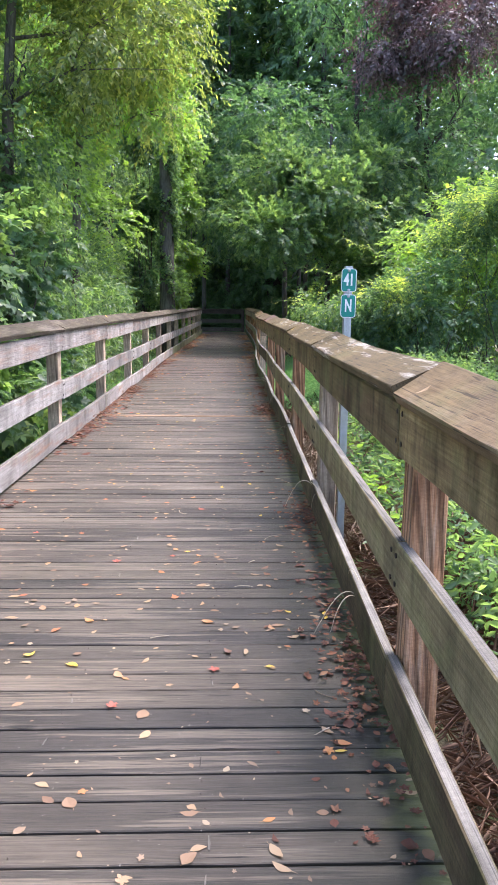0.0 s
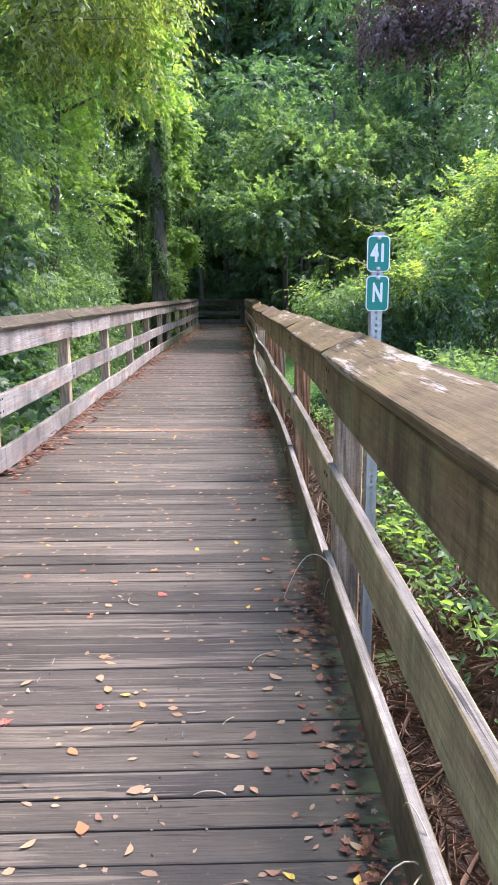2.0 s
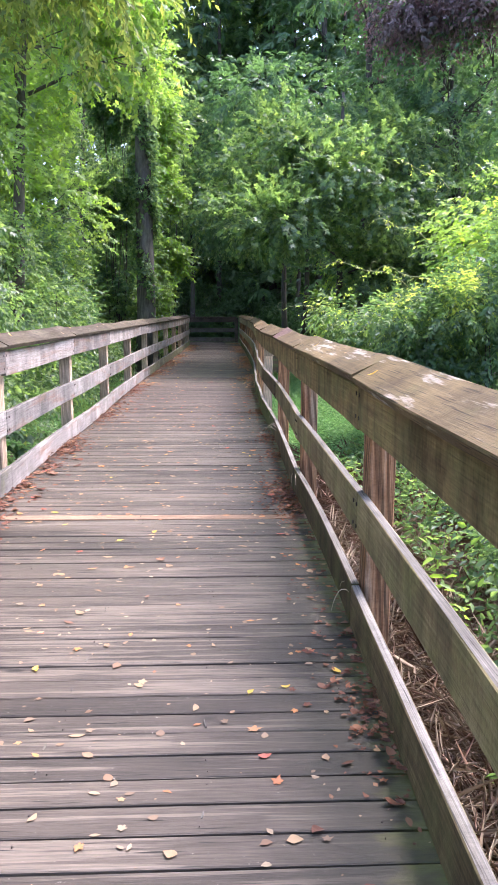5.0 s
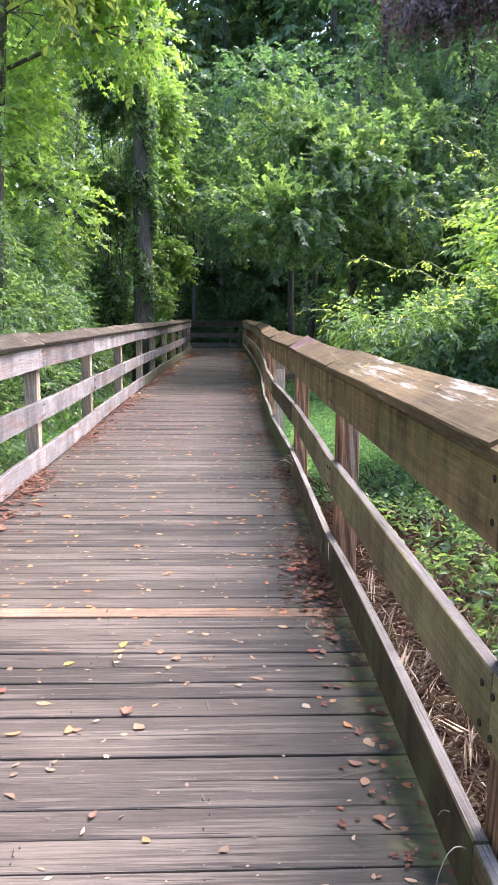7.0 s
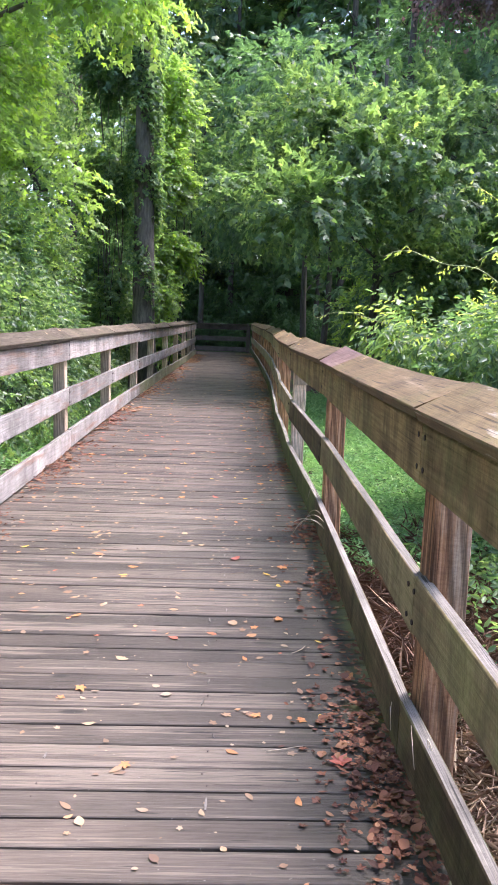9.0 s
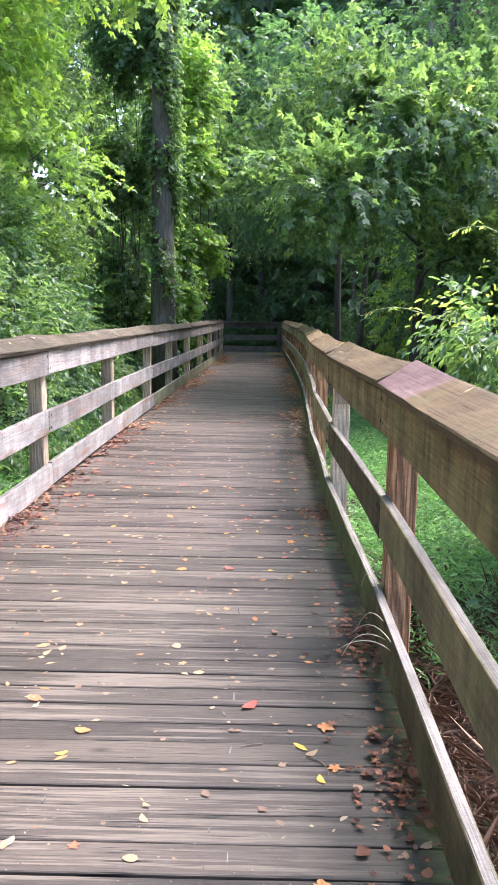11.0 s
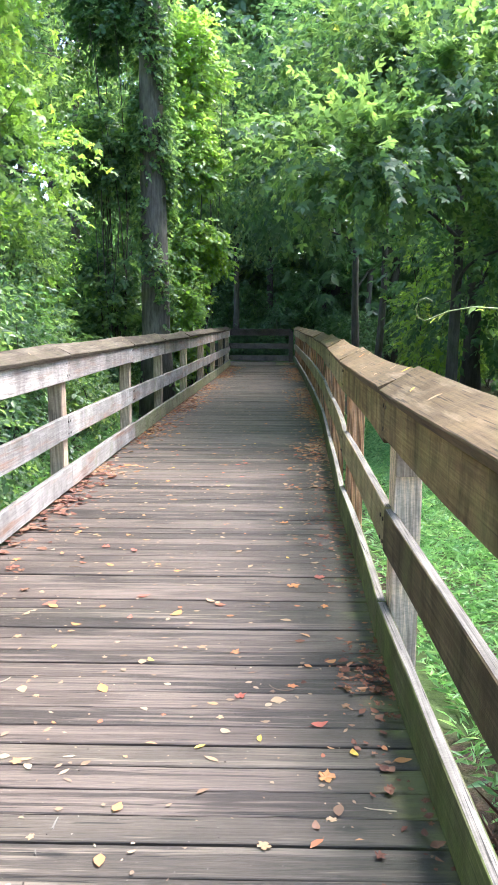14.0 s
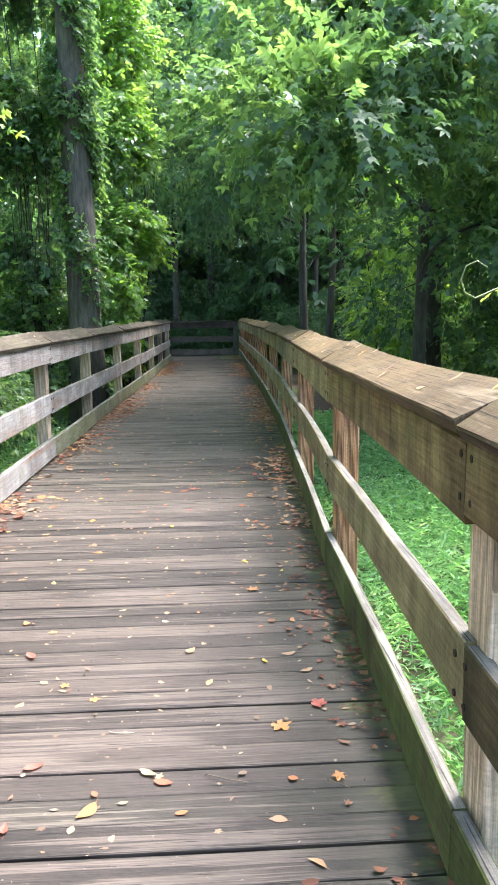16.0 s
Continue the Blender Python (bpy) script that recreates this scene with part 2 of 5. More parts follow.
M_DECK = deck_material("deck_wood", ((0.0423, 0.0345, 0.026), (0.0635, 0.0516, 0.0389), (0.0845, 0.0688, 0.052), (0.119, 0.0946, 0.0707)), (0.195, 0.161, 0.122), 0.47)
# redder boards, also darkened to offset the sun patch on their stretch
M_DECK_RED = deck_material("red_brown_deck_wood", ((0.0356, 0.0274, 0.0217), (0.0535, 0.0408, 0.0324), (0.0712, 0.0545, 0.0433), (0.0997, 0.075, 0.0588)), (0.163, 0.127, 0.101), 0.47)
# darker boards for the first stretch of the deck
M_DECK_DARK = deck_material("dark_deck_wood", ((0.0349, 0.03, 0.0242), (0.0481, 0.0413, 0.0319), (0.0611, 0.0511, 0.038), (0.109, 0.0881, 0.0631)), (0.166, 0.136, 0.099), 0.33)
M_TAN = wood("new_deck_wood", (0.203, 0.129, 0.078), (0.273, 0.183, 0.117), (0.328, 0.23, 0.152), "x", vary=0.05, lines=0.15, bump=0.2)
M_RAIL_R = wood("mossy_rail_wood", (0.208, 0.14, 0.059), (0.296, 0.209, 0.094), (0.393, 0.297, 0.149), "y", (0.186, 0.109, 0.0612), 0.5, vary=0.3, moss=(0.208, 0.223, 0.0874), moss_amount=0.55, lines=0.18, bump=0.25, drip=0.55, cracks=0.3)
M_RAIL_L = wood("grey_rail_wood", (0.23, 0.211, 0.195), (0.319, 0.299, 0.276), (0.406, 0.384, 0.36), "y", (0.275, 0.143, 0.0857), 0.36, lines=0.25, bump=0.25, vary=0.2, moss=(0.176, 0.186, 0.104), moss_amount=0.25, drip=0.25, cracks=0.3)
M_RAIL_L_TOP = wood("stained_rail_wood", (0.232, 0.201, 0.177), (0.354, 0.317, 0.287), (0.464, 0.427, 0.397), "y", (0.293, 0.171, 0.11), 0.4, lines=0.25, bump=0.25, vary=0.2, drip=0.25, cracks=0.4)
M_CAP = wood("cap_wood", (0.101, 0.0667, 0.0299), (0.146, 0.1, 0.0471), (0.196, 0.14, 0.0747), "y", (0.299, 0.236, 0.155), 0.25, lines=0.25, bump=0.3, vary=0.22, moss=(0.138, 0.129, 0.0483), moss_amount=0.35, rough=0.65)
M_CAP_RED = wood("red_stained_cap_wood", (0.13, 0.075, 0.07), (0.18, 0.11, 0.1), (0.24, 0.16, 0.145), "y", (0.3, 0.25, 0.2), 0.2, lines=0.25, bump=0.3, vary=0.1, rough=0.6, cracks=0.5)
M_CAP_WORN = wood("worn_cap_wood", (0.0984, 0.0684, 0.03), (0.142, 0.102, 0.0456), (0.192, 0.144, 0.0708), "y", (0.408, 0.372, 0.312), 0.24, crisp=True, vary=0.15, rough=0.65, lines=0.3, bump=0.3, moss=(0.138, 0.132, 0.048), moss_amount=0.3)
M_CAP_L = wood("mossy_cap_wood", (0.052, 0.039, 0.026), (0.077, 0.059, 0.04), (0.112, 0.088, 0.062), "y", (0.2, 0.17, 0.13), 0.38, vary=0.25, moss=(0.08, 0.075, 0.035), moss_amount=0.5, lines=0.35, bump=0.3)
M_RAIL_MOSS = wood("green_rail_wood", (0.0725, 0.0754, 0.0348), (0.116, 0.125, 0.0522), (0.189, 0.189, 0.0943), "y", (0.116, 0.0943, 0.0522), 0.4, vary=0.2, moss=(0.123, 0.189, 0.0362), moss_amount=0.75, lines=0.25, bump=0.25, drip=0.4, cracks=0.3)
M_RAIL_MOSS_L = wood("algae_rail_wood", (0.15, 0.15, 0.09), (0.21, 0.21, 0.13), (0.3, 0.295, 0.2), "y", (0.2, 0.16, 0.1), 0.4, vary=0.2, moss=(0.14, 0.18, 0.06), moss_amount=0.6, lines=0.25, bump=0.25)
M_RAIL_OLIVE = wood("olive_rail_wood", (0.26, 0.208, 0.104), (0.368, 0.304, 0.159), (0.499, 0.412, 0.243), "y", (0.217, 0.147, 0.0823), 0.42, vary=0.25, moss=(0.304, 0.314, 0.125), moss_amount=0.5, lines=0.15, bump=0.25, drip=0.4, cracks=0.3)
M_RAIL_LOW = wood("dark_rail_wood", (0.0869, 0.0657, 0.0347), (0.139, 0.108, 0.056), (0.222, 0.174, 0.0966), "y", (0.0966, 0.0676, 0.0425), 0.5, vary=0.25, moss=(0.136, 0.154, 0.058), moss_amount=0.55, lines=0.2, bump=0.25, drip=0.5, cracks=0.3)
M_POST = wood("post_wood", (0.184, 0.0759, 0.0368), (0.437, 0.224, 0.115), (0.598, 0.38, 0.23), "z", (0.368, 0.299, 0.23), 0.3, vary=0.25, rings=0.5, lines=0.35, cracks=0.6)
M_SILVER = wood("silvered_skylit_edge", (0.133, 0.121, 0.101), (0.203, 0.187, 0.164), (0.281, 0.261, 0.234), "y", (0.172, 0.156, 0.117), 0.3, vary=0.15)
M_POST_L = wood("grey_post_wood", (0.302, 0.214, 0.144), (0.514, 0.388, 0.275), (0.695, 0.554, 0.412), "z", vary=0.25, rings=0.2, lines=0.22, cracks=0.4)
M_FRAME = wood("joist_and_shaded_rail_wood", (0.06, 0.05, 0.04), (0.12, 0.1, 0.08), (0.18, 0.15, 0.12), "y", vary=0.2)
M_RUST = plain("rusty_steel", (0.045, 0.032, 0.028), 0.7, 0.6)
M_NAIL = plain("nail_steel", (0.09, 0.07, 0.06), 0.6, 0.2)
M_STEEL = plain("galvanised_steel", (0.5, 0.53, 0.55), 0.45, 0.7, 0.2, 30)
M_GREEN = plain("sign_green", (0.0, 0.235, 0.185), 0.35, 0.0, 0.08)
M_WHITE = plain("sign_white", (0.82, 0.84, 0.84), 0.35, 0.0, 0.06)
M_SOIL = soil_material()
M_BARK = bark_material("bark", (0.05, 0.043, 0.035), (0.2, 0.175, 0.15))
M_BARK_DARK = bark_material("dark_bark", (0.035, 0.031, 0.027), (0.12, 0.105, 0.09))
M_TENDRIL = plain("dry_vine", (0.5, 0.42, 0.3), 0.8)
M_SHOOT = plain("green_shoot", (0.3, 0.34, 0.12), 0.6)
M_TWIG = plain("twig", (0.2, 0.15, 0.1), 0.8)
G_DARK, G_MID, G_LIT, G_YEL = (0.041, 0.083, 0.05), (0.092, 0.166, 0.086), (0.178, 0.272, 0.115), (0.37, 0.4, 0.14)
M_LEAF = leafy("green_leaves", [(0.0, G_DARK), (0.45, G_MID), (0.85, G_LIT), (1.0, G_YEL)])
# bright and dark greens also put sun and shade into the plants' colour
M_LEAF_BRIGHT = leafy("bright_leaves", [(0.0, G_MID), (0.4, G_LIT), (0.8, (0.2, 0.34, 0.06)), (1.0, (0.5, 0.48, 0.16))])
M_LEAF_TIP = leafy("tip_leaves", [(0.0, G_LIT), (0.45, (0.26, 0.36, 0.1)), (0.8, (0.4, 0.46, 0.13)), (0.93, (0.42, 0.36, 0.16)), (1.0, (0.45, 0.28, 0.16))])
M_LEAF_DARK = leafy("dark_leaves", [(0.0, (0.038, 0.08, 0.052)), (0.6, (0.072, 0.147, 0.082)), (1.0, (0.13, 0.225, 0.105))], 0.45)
M_LEAF_PURPLE = leafy("bronze_leaves", [(0.0, (0.05, 0.075, 0.05)), (0.4, (0.14, 0.1, 0.1)), (1.0, (0.32, 0.235, 0.235))], 0.35, yellow=(1.4, 1.0, 0.95))
M_WILLOW = leafy("willow_leaves", [(0.0, (0.05, 0.09, 0.034)), (0.5, (0.13, 0.18, 0.06)), (1.0, (0.3, 0.33, 0.11))], 0.5)
M_GRASS = leafy("grass_blades", [(0.0, (0.07, 0.16, 0.07)), (0.5, (0.17, 0.32, 0.135)), (1.0, (0.34, 0.46, 0.23))], 0.4, yellow=(2.2, 2.4, 1.4))
M_STRAW = leafy("pine_straw", [(0.0, (0.065, 0.0325, 0.0195)), (0.5, (0.169, 0.091, 0.052)), (1.0, (0.273, 0.176, 0.111))], 0.1, 0.8, yellow=(1, 1, 1))
M_DEAD = leafy("dead_leaves", [(0.0, (0.056, 0.0224, 0.0144)), (0.5, (0.176, 0.068, 0.04)), (0.82, (0.264, 0.144, 0.08)), (1.0, (0.368, 0.264, 0.16))], 0.15, 0.7, yellow=(1.2, 1, 0.8))
M_SCRAP = leafy("leaf_scraps", [(0.0, (0.12, 0.07, 0.045)), (0.5, (0.29, 0.205, 0.13)), (1.0, (0.48, 0.39, 0.26))], 0.1, 0.7, yellow=(1, 1, 0.9))
M_PILE = leafy("matted_leaves", [(0.0, (0.0468, 0.0216, 0.013)), (0.4, (0.144, 0.0576, 0.0302)), (0.7, (0.245, 0.104, 0.0504)), (0.92, (0.331, 0.187, 0.0936)), (1.0, (0.418, 0.317, 0.115))], 0.12, 0.75, big=0.2, yellow=(1.2, 1, 0.8))
M_MIXED = leafy("scattered_leaves", [(0.0, (0.16, 0.09, 0.055)), (0.3, (0.33, 0.21, 0.12)), (0.55, (0.42, 0.3, 0.17)), (0.75, (0.46, 0.2, 0.07)), (0.88, (0.38, 0.11, 0.06)), (1.0, (0.62, 0.45, 0.1))], 0.12, 0.65, big=0.15, yellow=(1.1, 1, 0.8))
FALLEN = [leafy("fallen_" + k, [(0.0, a), (1.0, b)], 0.15, 0.6, yellow=(1.1, 1, 0.9)) for k, a, b in (
    ("pale", (0.3, 0.2, 0.11), (0.43, 0.31, 0.18)), ("yellow", (0.62, 0.4, 0.04), (0.7, 0.5, 0.1)), ("orange", (0.5, 0.2, 0.06), (0.58, 0.28, 0.1)),
    ("red", (0.36, 0.09, 0.06), (0.45, 0.14, 0.09)), ("brown", (0.2, 0.1, 0.06), (0.28, 0.16, 0.1)))]


# ---- mesh helpers ----
def mesh_object(name, verts, faces, material, parent=None, label="", smooth=False):
    me = bpy.data.meshes.new(name)
    me.from_pydata([tuple(v) for v in verts], [], faces)
    me.materials.append(material)
    if smooth:
        me.shade_smooth()
    ob = new(name, me)
    if parent:
        ob.parent = parent
    return tagged(ob, label)


def quick_mesh(name, verts, loops, size, material):
    """A mesh from arrays: verts (n, 3), loops (faces, size)."""
    me = bpy.data.meshes.new(name)
    nf = len(loops)
    me.vertices.add(len(verts))
    me.vertices.foreach_set("co", np.ascontiguousarray(verts, dtype=np.float32).ravel())
    me.loops.add(nf * size)
    me.loops.foreach_set("vertex_index", np.ascontiguousarray(loops, dtype=np.int32).ravel())
    me.polygons.add(nf)
    me.polygons.foreach_set("loop_start", np.arange(nf, dtype=np.int32) * size)
    me.update(calc_edges=True)
    me.materials.append(material)
    return me


def part(name, bm, material, parent, label=""):
    me = bpy.data.meshes.new(name)
    bm.to_mesh(me)
    bm.free()
    me.materials.append(material)
    ob = new(name, me)
    ob.parent = parent
    return tagged(ob, label)


def empty(name, place, label="", category="", group="", kind=""):
    ob = new(name)
    ob.location = place
    return tagged(ob, label, category, group, kind)


def beam_data(pts, up, width, height, chamfer=0.005, jitter=0.0, rng=None):
    """A timber through the points pts: chamfered section, width across, height along up."""
    pts = [Vector(p) for p in pts]
    w, h, c = width / 2, height / 2, chamfer
    ring = [(-w + c, -h), (w - c, -h), (w, -h + c), (w, h - c), (w - c, h), (-w + c, h), (-w, h - c), (-w, -h + c)]
    verts, faces = [], []
    for i, p in enumerate(pts):
        d = (pts[min(i + 1, len(pts) - 1)] - pts[max(i - 1, 0)]).normalized()
        side = d.cross(up[i] if isinstance(up, list) else up).normalized()
        top = side.cross(d).normalized()
        for a, b in ring:
            j = Vector((0, 0, 0)) if rng is None else Vector(rng.uniform(-jitter, jitter) for _ in range(3))
            verts.append(p + side * a + top * b + j)
    for i in range(len(pts) - 1):
        for k in range(8):
            faces.append((i * 8 + k, i * 8 + (k + 1) % 8, i * 8 + 8 + (k + 1) % 8, i * 8 + 8 + k))
    faces.append(tuple(range(7, -1, -1)))
    faces.append(tuple(range(len(pts) * 8 - 8, len(pts) * 8)))
    return verts, faces


def tube_data(pts, radii, sides=8):
    verts, faces = [], []
    pts = [Vector(p) for p in pts]
    for i, p in enumerate(pts):
        d = (pts[min(i + 1, len(pts) - 1)] - pts[max(i - 1, 0)]).normalized()
        a = d.cross(Vector((0.3, 0.9, 0.1))).normalized()
        b = d.cross(a)
        for k in range(sides):
            t = 2 * math.pi * k / sides
            verts.append(p + (a * math.cos(t) + b * math.sin(t)) * radii[i])
    for i in range(len(pts) - 1):
        for k in range(sides):
            faces.append((i * sides + k, i * sides + (k + 1) % sides, (i + 1) * sides + (k + 1) % sides, (i + 1) * sides + k))
    faces.append(tuple(range(sides - 1, -1, -1)))
    faces.append(tuple(range((len(pts) - 1) * sides, len(pts) * sides)))
    return verts, faces


def joined(pieces):
    verts, faces = [], []
    for v, f in pieces:
        k = len(verts)
        verts += list(v)
        faces += [tuple(i + k for i in q) for q in f]
    return verts, faces


def lerp(y, table):
    return float(np.interp(y, [a for a, _ in table], [b for _, b in table]))


# ---- plan of the boardwalk ----
RIGHT = ((-3, 0.53), (2.4, 0.58), (5.0, 0.619), (7.5, 0.663), (10, 0.665), (12.65, 0.71), (15, 0.697), (17.3, 0.742), (19.8, 0.85), (22.3, 0.94), (25, 0.99), (30, 1.04), (38, 1.07))
LEFT = ((-3, -1.64), (0, -1.6), (5, -1.54), (10, -1.47), (15, -1.40), (20, -1.32), (25, -1.18), (30, -1.02), (38, -0.9))
END = 37.8
TURN_Y = 35.4
BAY = 2.46
POSTS = [-2.4, -0.1, 2.4, 5.0, 7.52, 9.98, 12.65, 14.95, 17.2, 19.7] + [22.2 + BAY * k for k in range(7)]
LEFT_POSTS = [-2.9, -0.3, 2.3, 4.9, 7.52, 10.15, 12.75, 15.33, 17.92, 20.6, 22.8, 25.4] + [27.9 + BAY * k for k in range(4)]
TAN = 9.39
GROUND = -0.55


def x_right(y):
    return lerp(y, RIGHT)


def x_left(y):
    return lerp(y, LEFT)


def ground_z(x, y):
    n = noise.noise(Vector((x * 0.25, y * 0.25, 0.3))) * 0.16 + noise.noise(Vector((x * 1.1, y * 1.1, 2.0))) * 0.05
    return GROUND + n + 0.02 * max(0.0, abs(x) - 4)


# ---- ground ----
def axis(fine_lo, fine_hi, step, far):
    a = list(np.arange(fine_lo, fine_hi + 0.01, step))
    d, lo, hi = step, a[0], a[-1]
    while hi < far:
        d *= 1.5
        lo, hi = lo - d, hi + d
        a = [lo] + a + [hi]
    return a


gx, gy = axis(-9, 11, 0.4, 900), axis(-6, 44, 0.4, 900)
gv = [(x, y, ground_z(x, y) if abs(x) < 60 and abs(y) < 120 else GROUND + 0.6) for y in gy for x in gx]
gf = [(j * len(gx) + i, j * len(gx) + i + 1, (j + 1) * len(gx) + i + 1, (j + 1) * len(gx) + i) for j in range(len(gy) - 1) for i in range(len(gx) - 1)]
tagged(mesh_object("ground", gv, gf, M_SOIL, smooth=True), "brown leaf-littered forest soil with green patches", "ground", kind="structure")


# ---- railings ----
def railing(side):
    """side +1: the one with bare mossy timber; -1: the silvered one."""
    rng = random.Random(5 + side)
    xs = x_right if side > 0 else x_left
    rail_m, post_m = (M_RAIL_R, M_POST) if side > 0 else (M_RAIL_L, M_POST_L)
    stop = END if side > 0 else TURN_Y
    top = empty("boardwalk_railing", (xs(5) + side * 0.1, 5, 0),
                "weathered brown timber railing with moss beside the deck" if side > 0 else "silver-grey weathered timber railing beside the deck", "railing", "railings of the boardwalk")
    off = Vector(top.location)

    def add(name, data, m, label="", parent=None):
        v, f = data
        return mesh_object(name, [p - off for p in v], f, m, top, label)

    ys = [y for y in (POSTS if side > 0 else LEFT_POSTS) if y < stop - 0.3] + [stop]
    lean = [rng.uniform(-0.006, 0.006) for _ in ys]
    for i, y in enumerate(ys):
        x = xs(y) + side * (0.04 + 0.056)
        v, f = beam_data([(x + lean[i], y, GROUND - 0.35), (x, y, 0.3), (x - lean[i], y, 1.118)], Vector((0, 1, 0)), 0.112, 0.135, 0.006, 0.002, rng)
        for p in v[-8:]:
            p.z += (p.x - x) * side * 0.53
        add("post", (v, f), M_POST_L if y in (5.0, 14.95) else post_m)
    for i in range(len(ys) - 1):
        y0, y1 = ys[i] + 0.003, ys[i + 1] - 0.003
        for name, z, h, th in (("lower_rail", 0.112, 0.178, 0.038), ("middle_rail", 0.515, 0.178, 0.038), ("top_rail", 0.972, 0.178, 0.038)):
            bow, sag = rng.uniform(-0.006, 0.018), rng.uniform(-0.014, 0.004)
            a, b = rng.uniform(-0.012, 0.006), rng.uniform(-0.006, 0.012)
            shift = {"lower_rail": -0.008, "middle_rail": 0.01, "top_rail": 0.0}[name]
            pts = []
            for k in range(7):
                u = k / 6
                y = y0 + (y1 - y0) * u
                w = 4 * u * (1 - u)
                pts.append((xs(y0) + (xs(y1) - xs(y0)) * u + side * (0.019 + shift + bow * w), y, z + a + (b - a) * u + sag * w))
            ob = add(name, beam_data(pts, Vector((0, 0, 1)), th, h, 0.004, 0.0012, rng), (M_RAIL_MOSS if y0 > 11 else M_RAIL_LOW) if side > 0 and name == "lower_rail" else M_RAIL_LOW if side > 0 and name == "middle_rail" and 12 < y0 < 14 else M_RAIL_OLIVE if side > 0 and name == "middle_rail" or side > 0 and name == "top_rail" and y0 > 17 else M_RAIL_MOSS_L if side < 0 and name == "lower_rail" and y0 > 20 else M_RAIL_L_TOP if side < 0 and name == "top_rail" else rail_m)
            if name != "top_rail":
                # top edges: silvered wood, made paler for the skylight on them
                ob.data.materials.append(M_SILVER)
                for q in range(6):
                    ob.data.polygons[q * 8 + 4].material_index = 1
    if side > 0:
        # an offcut nailed to one post below the cap
        x = xs(14.95) + 0.102
        add("spacer_block", beam_data([(x, 14.872, 0.75), (x, 14.872, 1.05)], Vector((0, 1, 0)), 0.122, 0.02, 0.003, 0.001, rng), M_POST_L, "short grey offcut nailed to the post")
    # sloping cap boards, one a bay, each warped in its own way
    cuts = ys[:-1] + [ys[-1] + 0.05]
    for y0, y1 in zip(cuts[:-1], cuts[1:]):
        n = 12
        lift, sag, dip = rng.uniform(-0.003, 0.008), rng.uniform(-0.03, 0.0), rng.uniform(3, 11)
        tilt0, tilt1 = rng.uniform(23, 29), rng.uniform(28, 35)
        pts, ups = [], []
        for k in range(n + 1):
            u = k / n
            w = 4 * u * (1 - u)
            y = y0 + 0.003 + (y1 - y0 - 0.006) * u
            t = radians(tilt0 + (tilt1 - tilt0) * u - dip * w + rng.uniform(-0.8, 0.8))
            pts.append((xs(y) + side * 0.062, y, 1.118 + lift + sag * w * 0.5))
            ups.append(Vector((-math.sin(t) * side, 0, math.cos(t))))
        ob = add("cap_board", beam_data(pts, ups, 0.19, 0.038, 0.005, 0.0012, rng), M_CAP_L if side < 0 else M_CAP_WORN if 1 < y0 < 8 else M_CAP)
        if side > 0 and 9.5 < y0 < 10.5:
            # red-stained end of one board
            ob.data.materials.append(M_CAP_RED)
            for q in range(9, 12):
                ob.data.polygons[q * 8 + 4].material_index = 1
    # dark bolt heads at the board ends
    for i, y in enumerate(ys):
        if not 1.5 < y < 21:
            continue
        for z in (0.515, 0.972):
            for dy in (-0.034, 0.034):
                for dz in (-0.045, 0.05):
                    c = Vector((xs(y) - side * 0.0015, y + dy, z + dz))
                    ring = [c + Vector((0, math.cos(q) * 0.009, math.sin(q) * 0.009)) for q in np.linspace(0, 2 * math.pi, 9)[:-1]]
                    add("bolt", (ring + [r + Vector((side * 0.004, 0, 0)) for r in ring],
                                 [tuple(range(8))] + [(k, (k + 1) % 8, 8 + (k + 1) % 8, 8 + k) for k in range(8)]), M_RUST)
    return top


railing(1)
railing(-1)

# end of the deck: cross railing where the boardwalk turns
def end_railing(name, pa, pb):
    """A plain railing run between two points, boards as in the long ones, the bend's shade put into their dark wood."""
    rng = random.Random(9)
    top = empty(name, (*pa, 0), "dark shaded timber railing closing the boardwalk's bend", "railing", "railings of the boardwalk")
    off = Vector(top.location)
    a, b = Vector((*pa, 0)), Vector((*pb, 0))
    n = max(1, round((b - a).length / BAY))
    for i in range(n + 1):
        p = a.lerp(b, i / n)
        v, f = beam_data([p + Vector((0, 0, -0.9)), p + Vector((0, 0, 1.03))], Vector((0, 1, 0)), 0.14, 0.14, 0.006)
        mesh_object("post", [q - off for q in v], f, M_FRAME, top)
    d = (b - a).normalized()
    nrm = Vector((d.y, -d.x, 0)) * 0.09
    for i in range(n):
        p, q = a.lerp(b, i / n), a.lerp(b, (i + 1) / n)
        for nm, z, h in (("lower_rail", 0.112, 0.178), ("middle_rail", 0.515, 0.178), ("top_rail", 0.955, 0.178)):
            zz = Vector((0, 0, z + rng.uniform(-0.006, 0.006)))
            v, f = beam_data([p + nrm + zz + d * 0.003, q + nrm + zz - d * 0.003], Vector((0, 0, 1)), 0.038, h, 0.004)
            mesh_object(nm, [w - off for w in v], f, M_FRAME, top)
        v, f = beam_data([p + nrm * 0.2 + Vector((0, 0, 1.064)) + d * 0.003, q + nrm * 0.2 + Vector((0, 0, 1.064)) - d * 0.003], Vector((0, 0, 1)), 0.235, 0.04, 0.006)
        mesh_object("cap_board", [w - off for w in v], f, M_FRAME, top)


end_railing("boardwalk_railing", (x_right(END) - 0.1, END + 0.2), (-3.4, END + 0.5))
end_railing("boardwalk_railing", (-3.4, TURN_Y + 0.4), (x_left(TURN_Y) - 0.25, TURN_Y + 0.1))

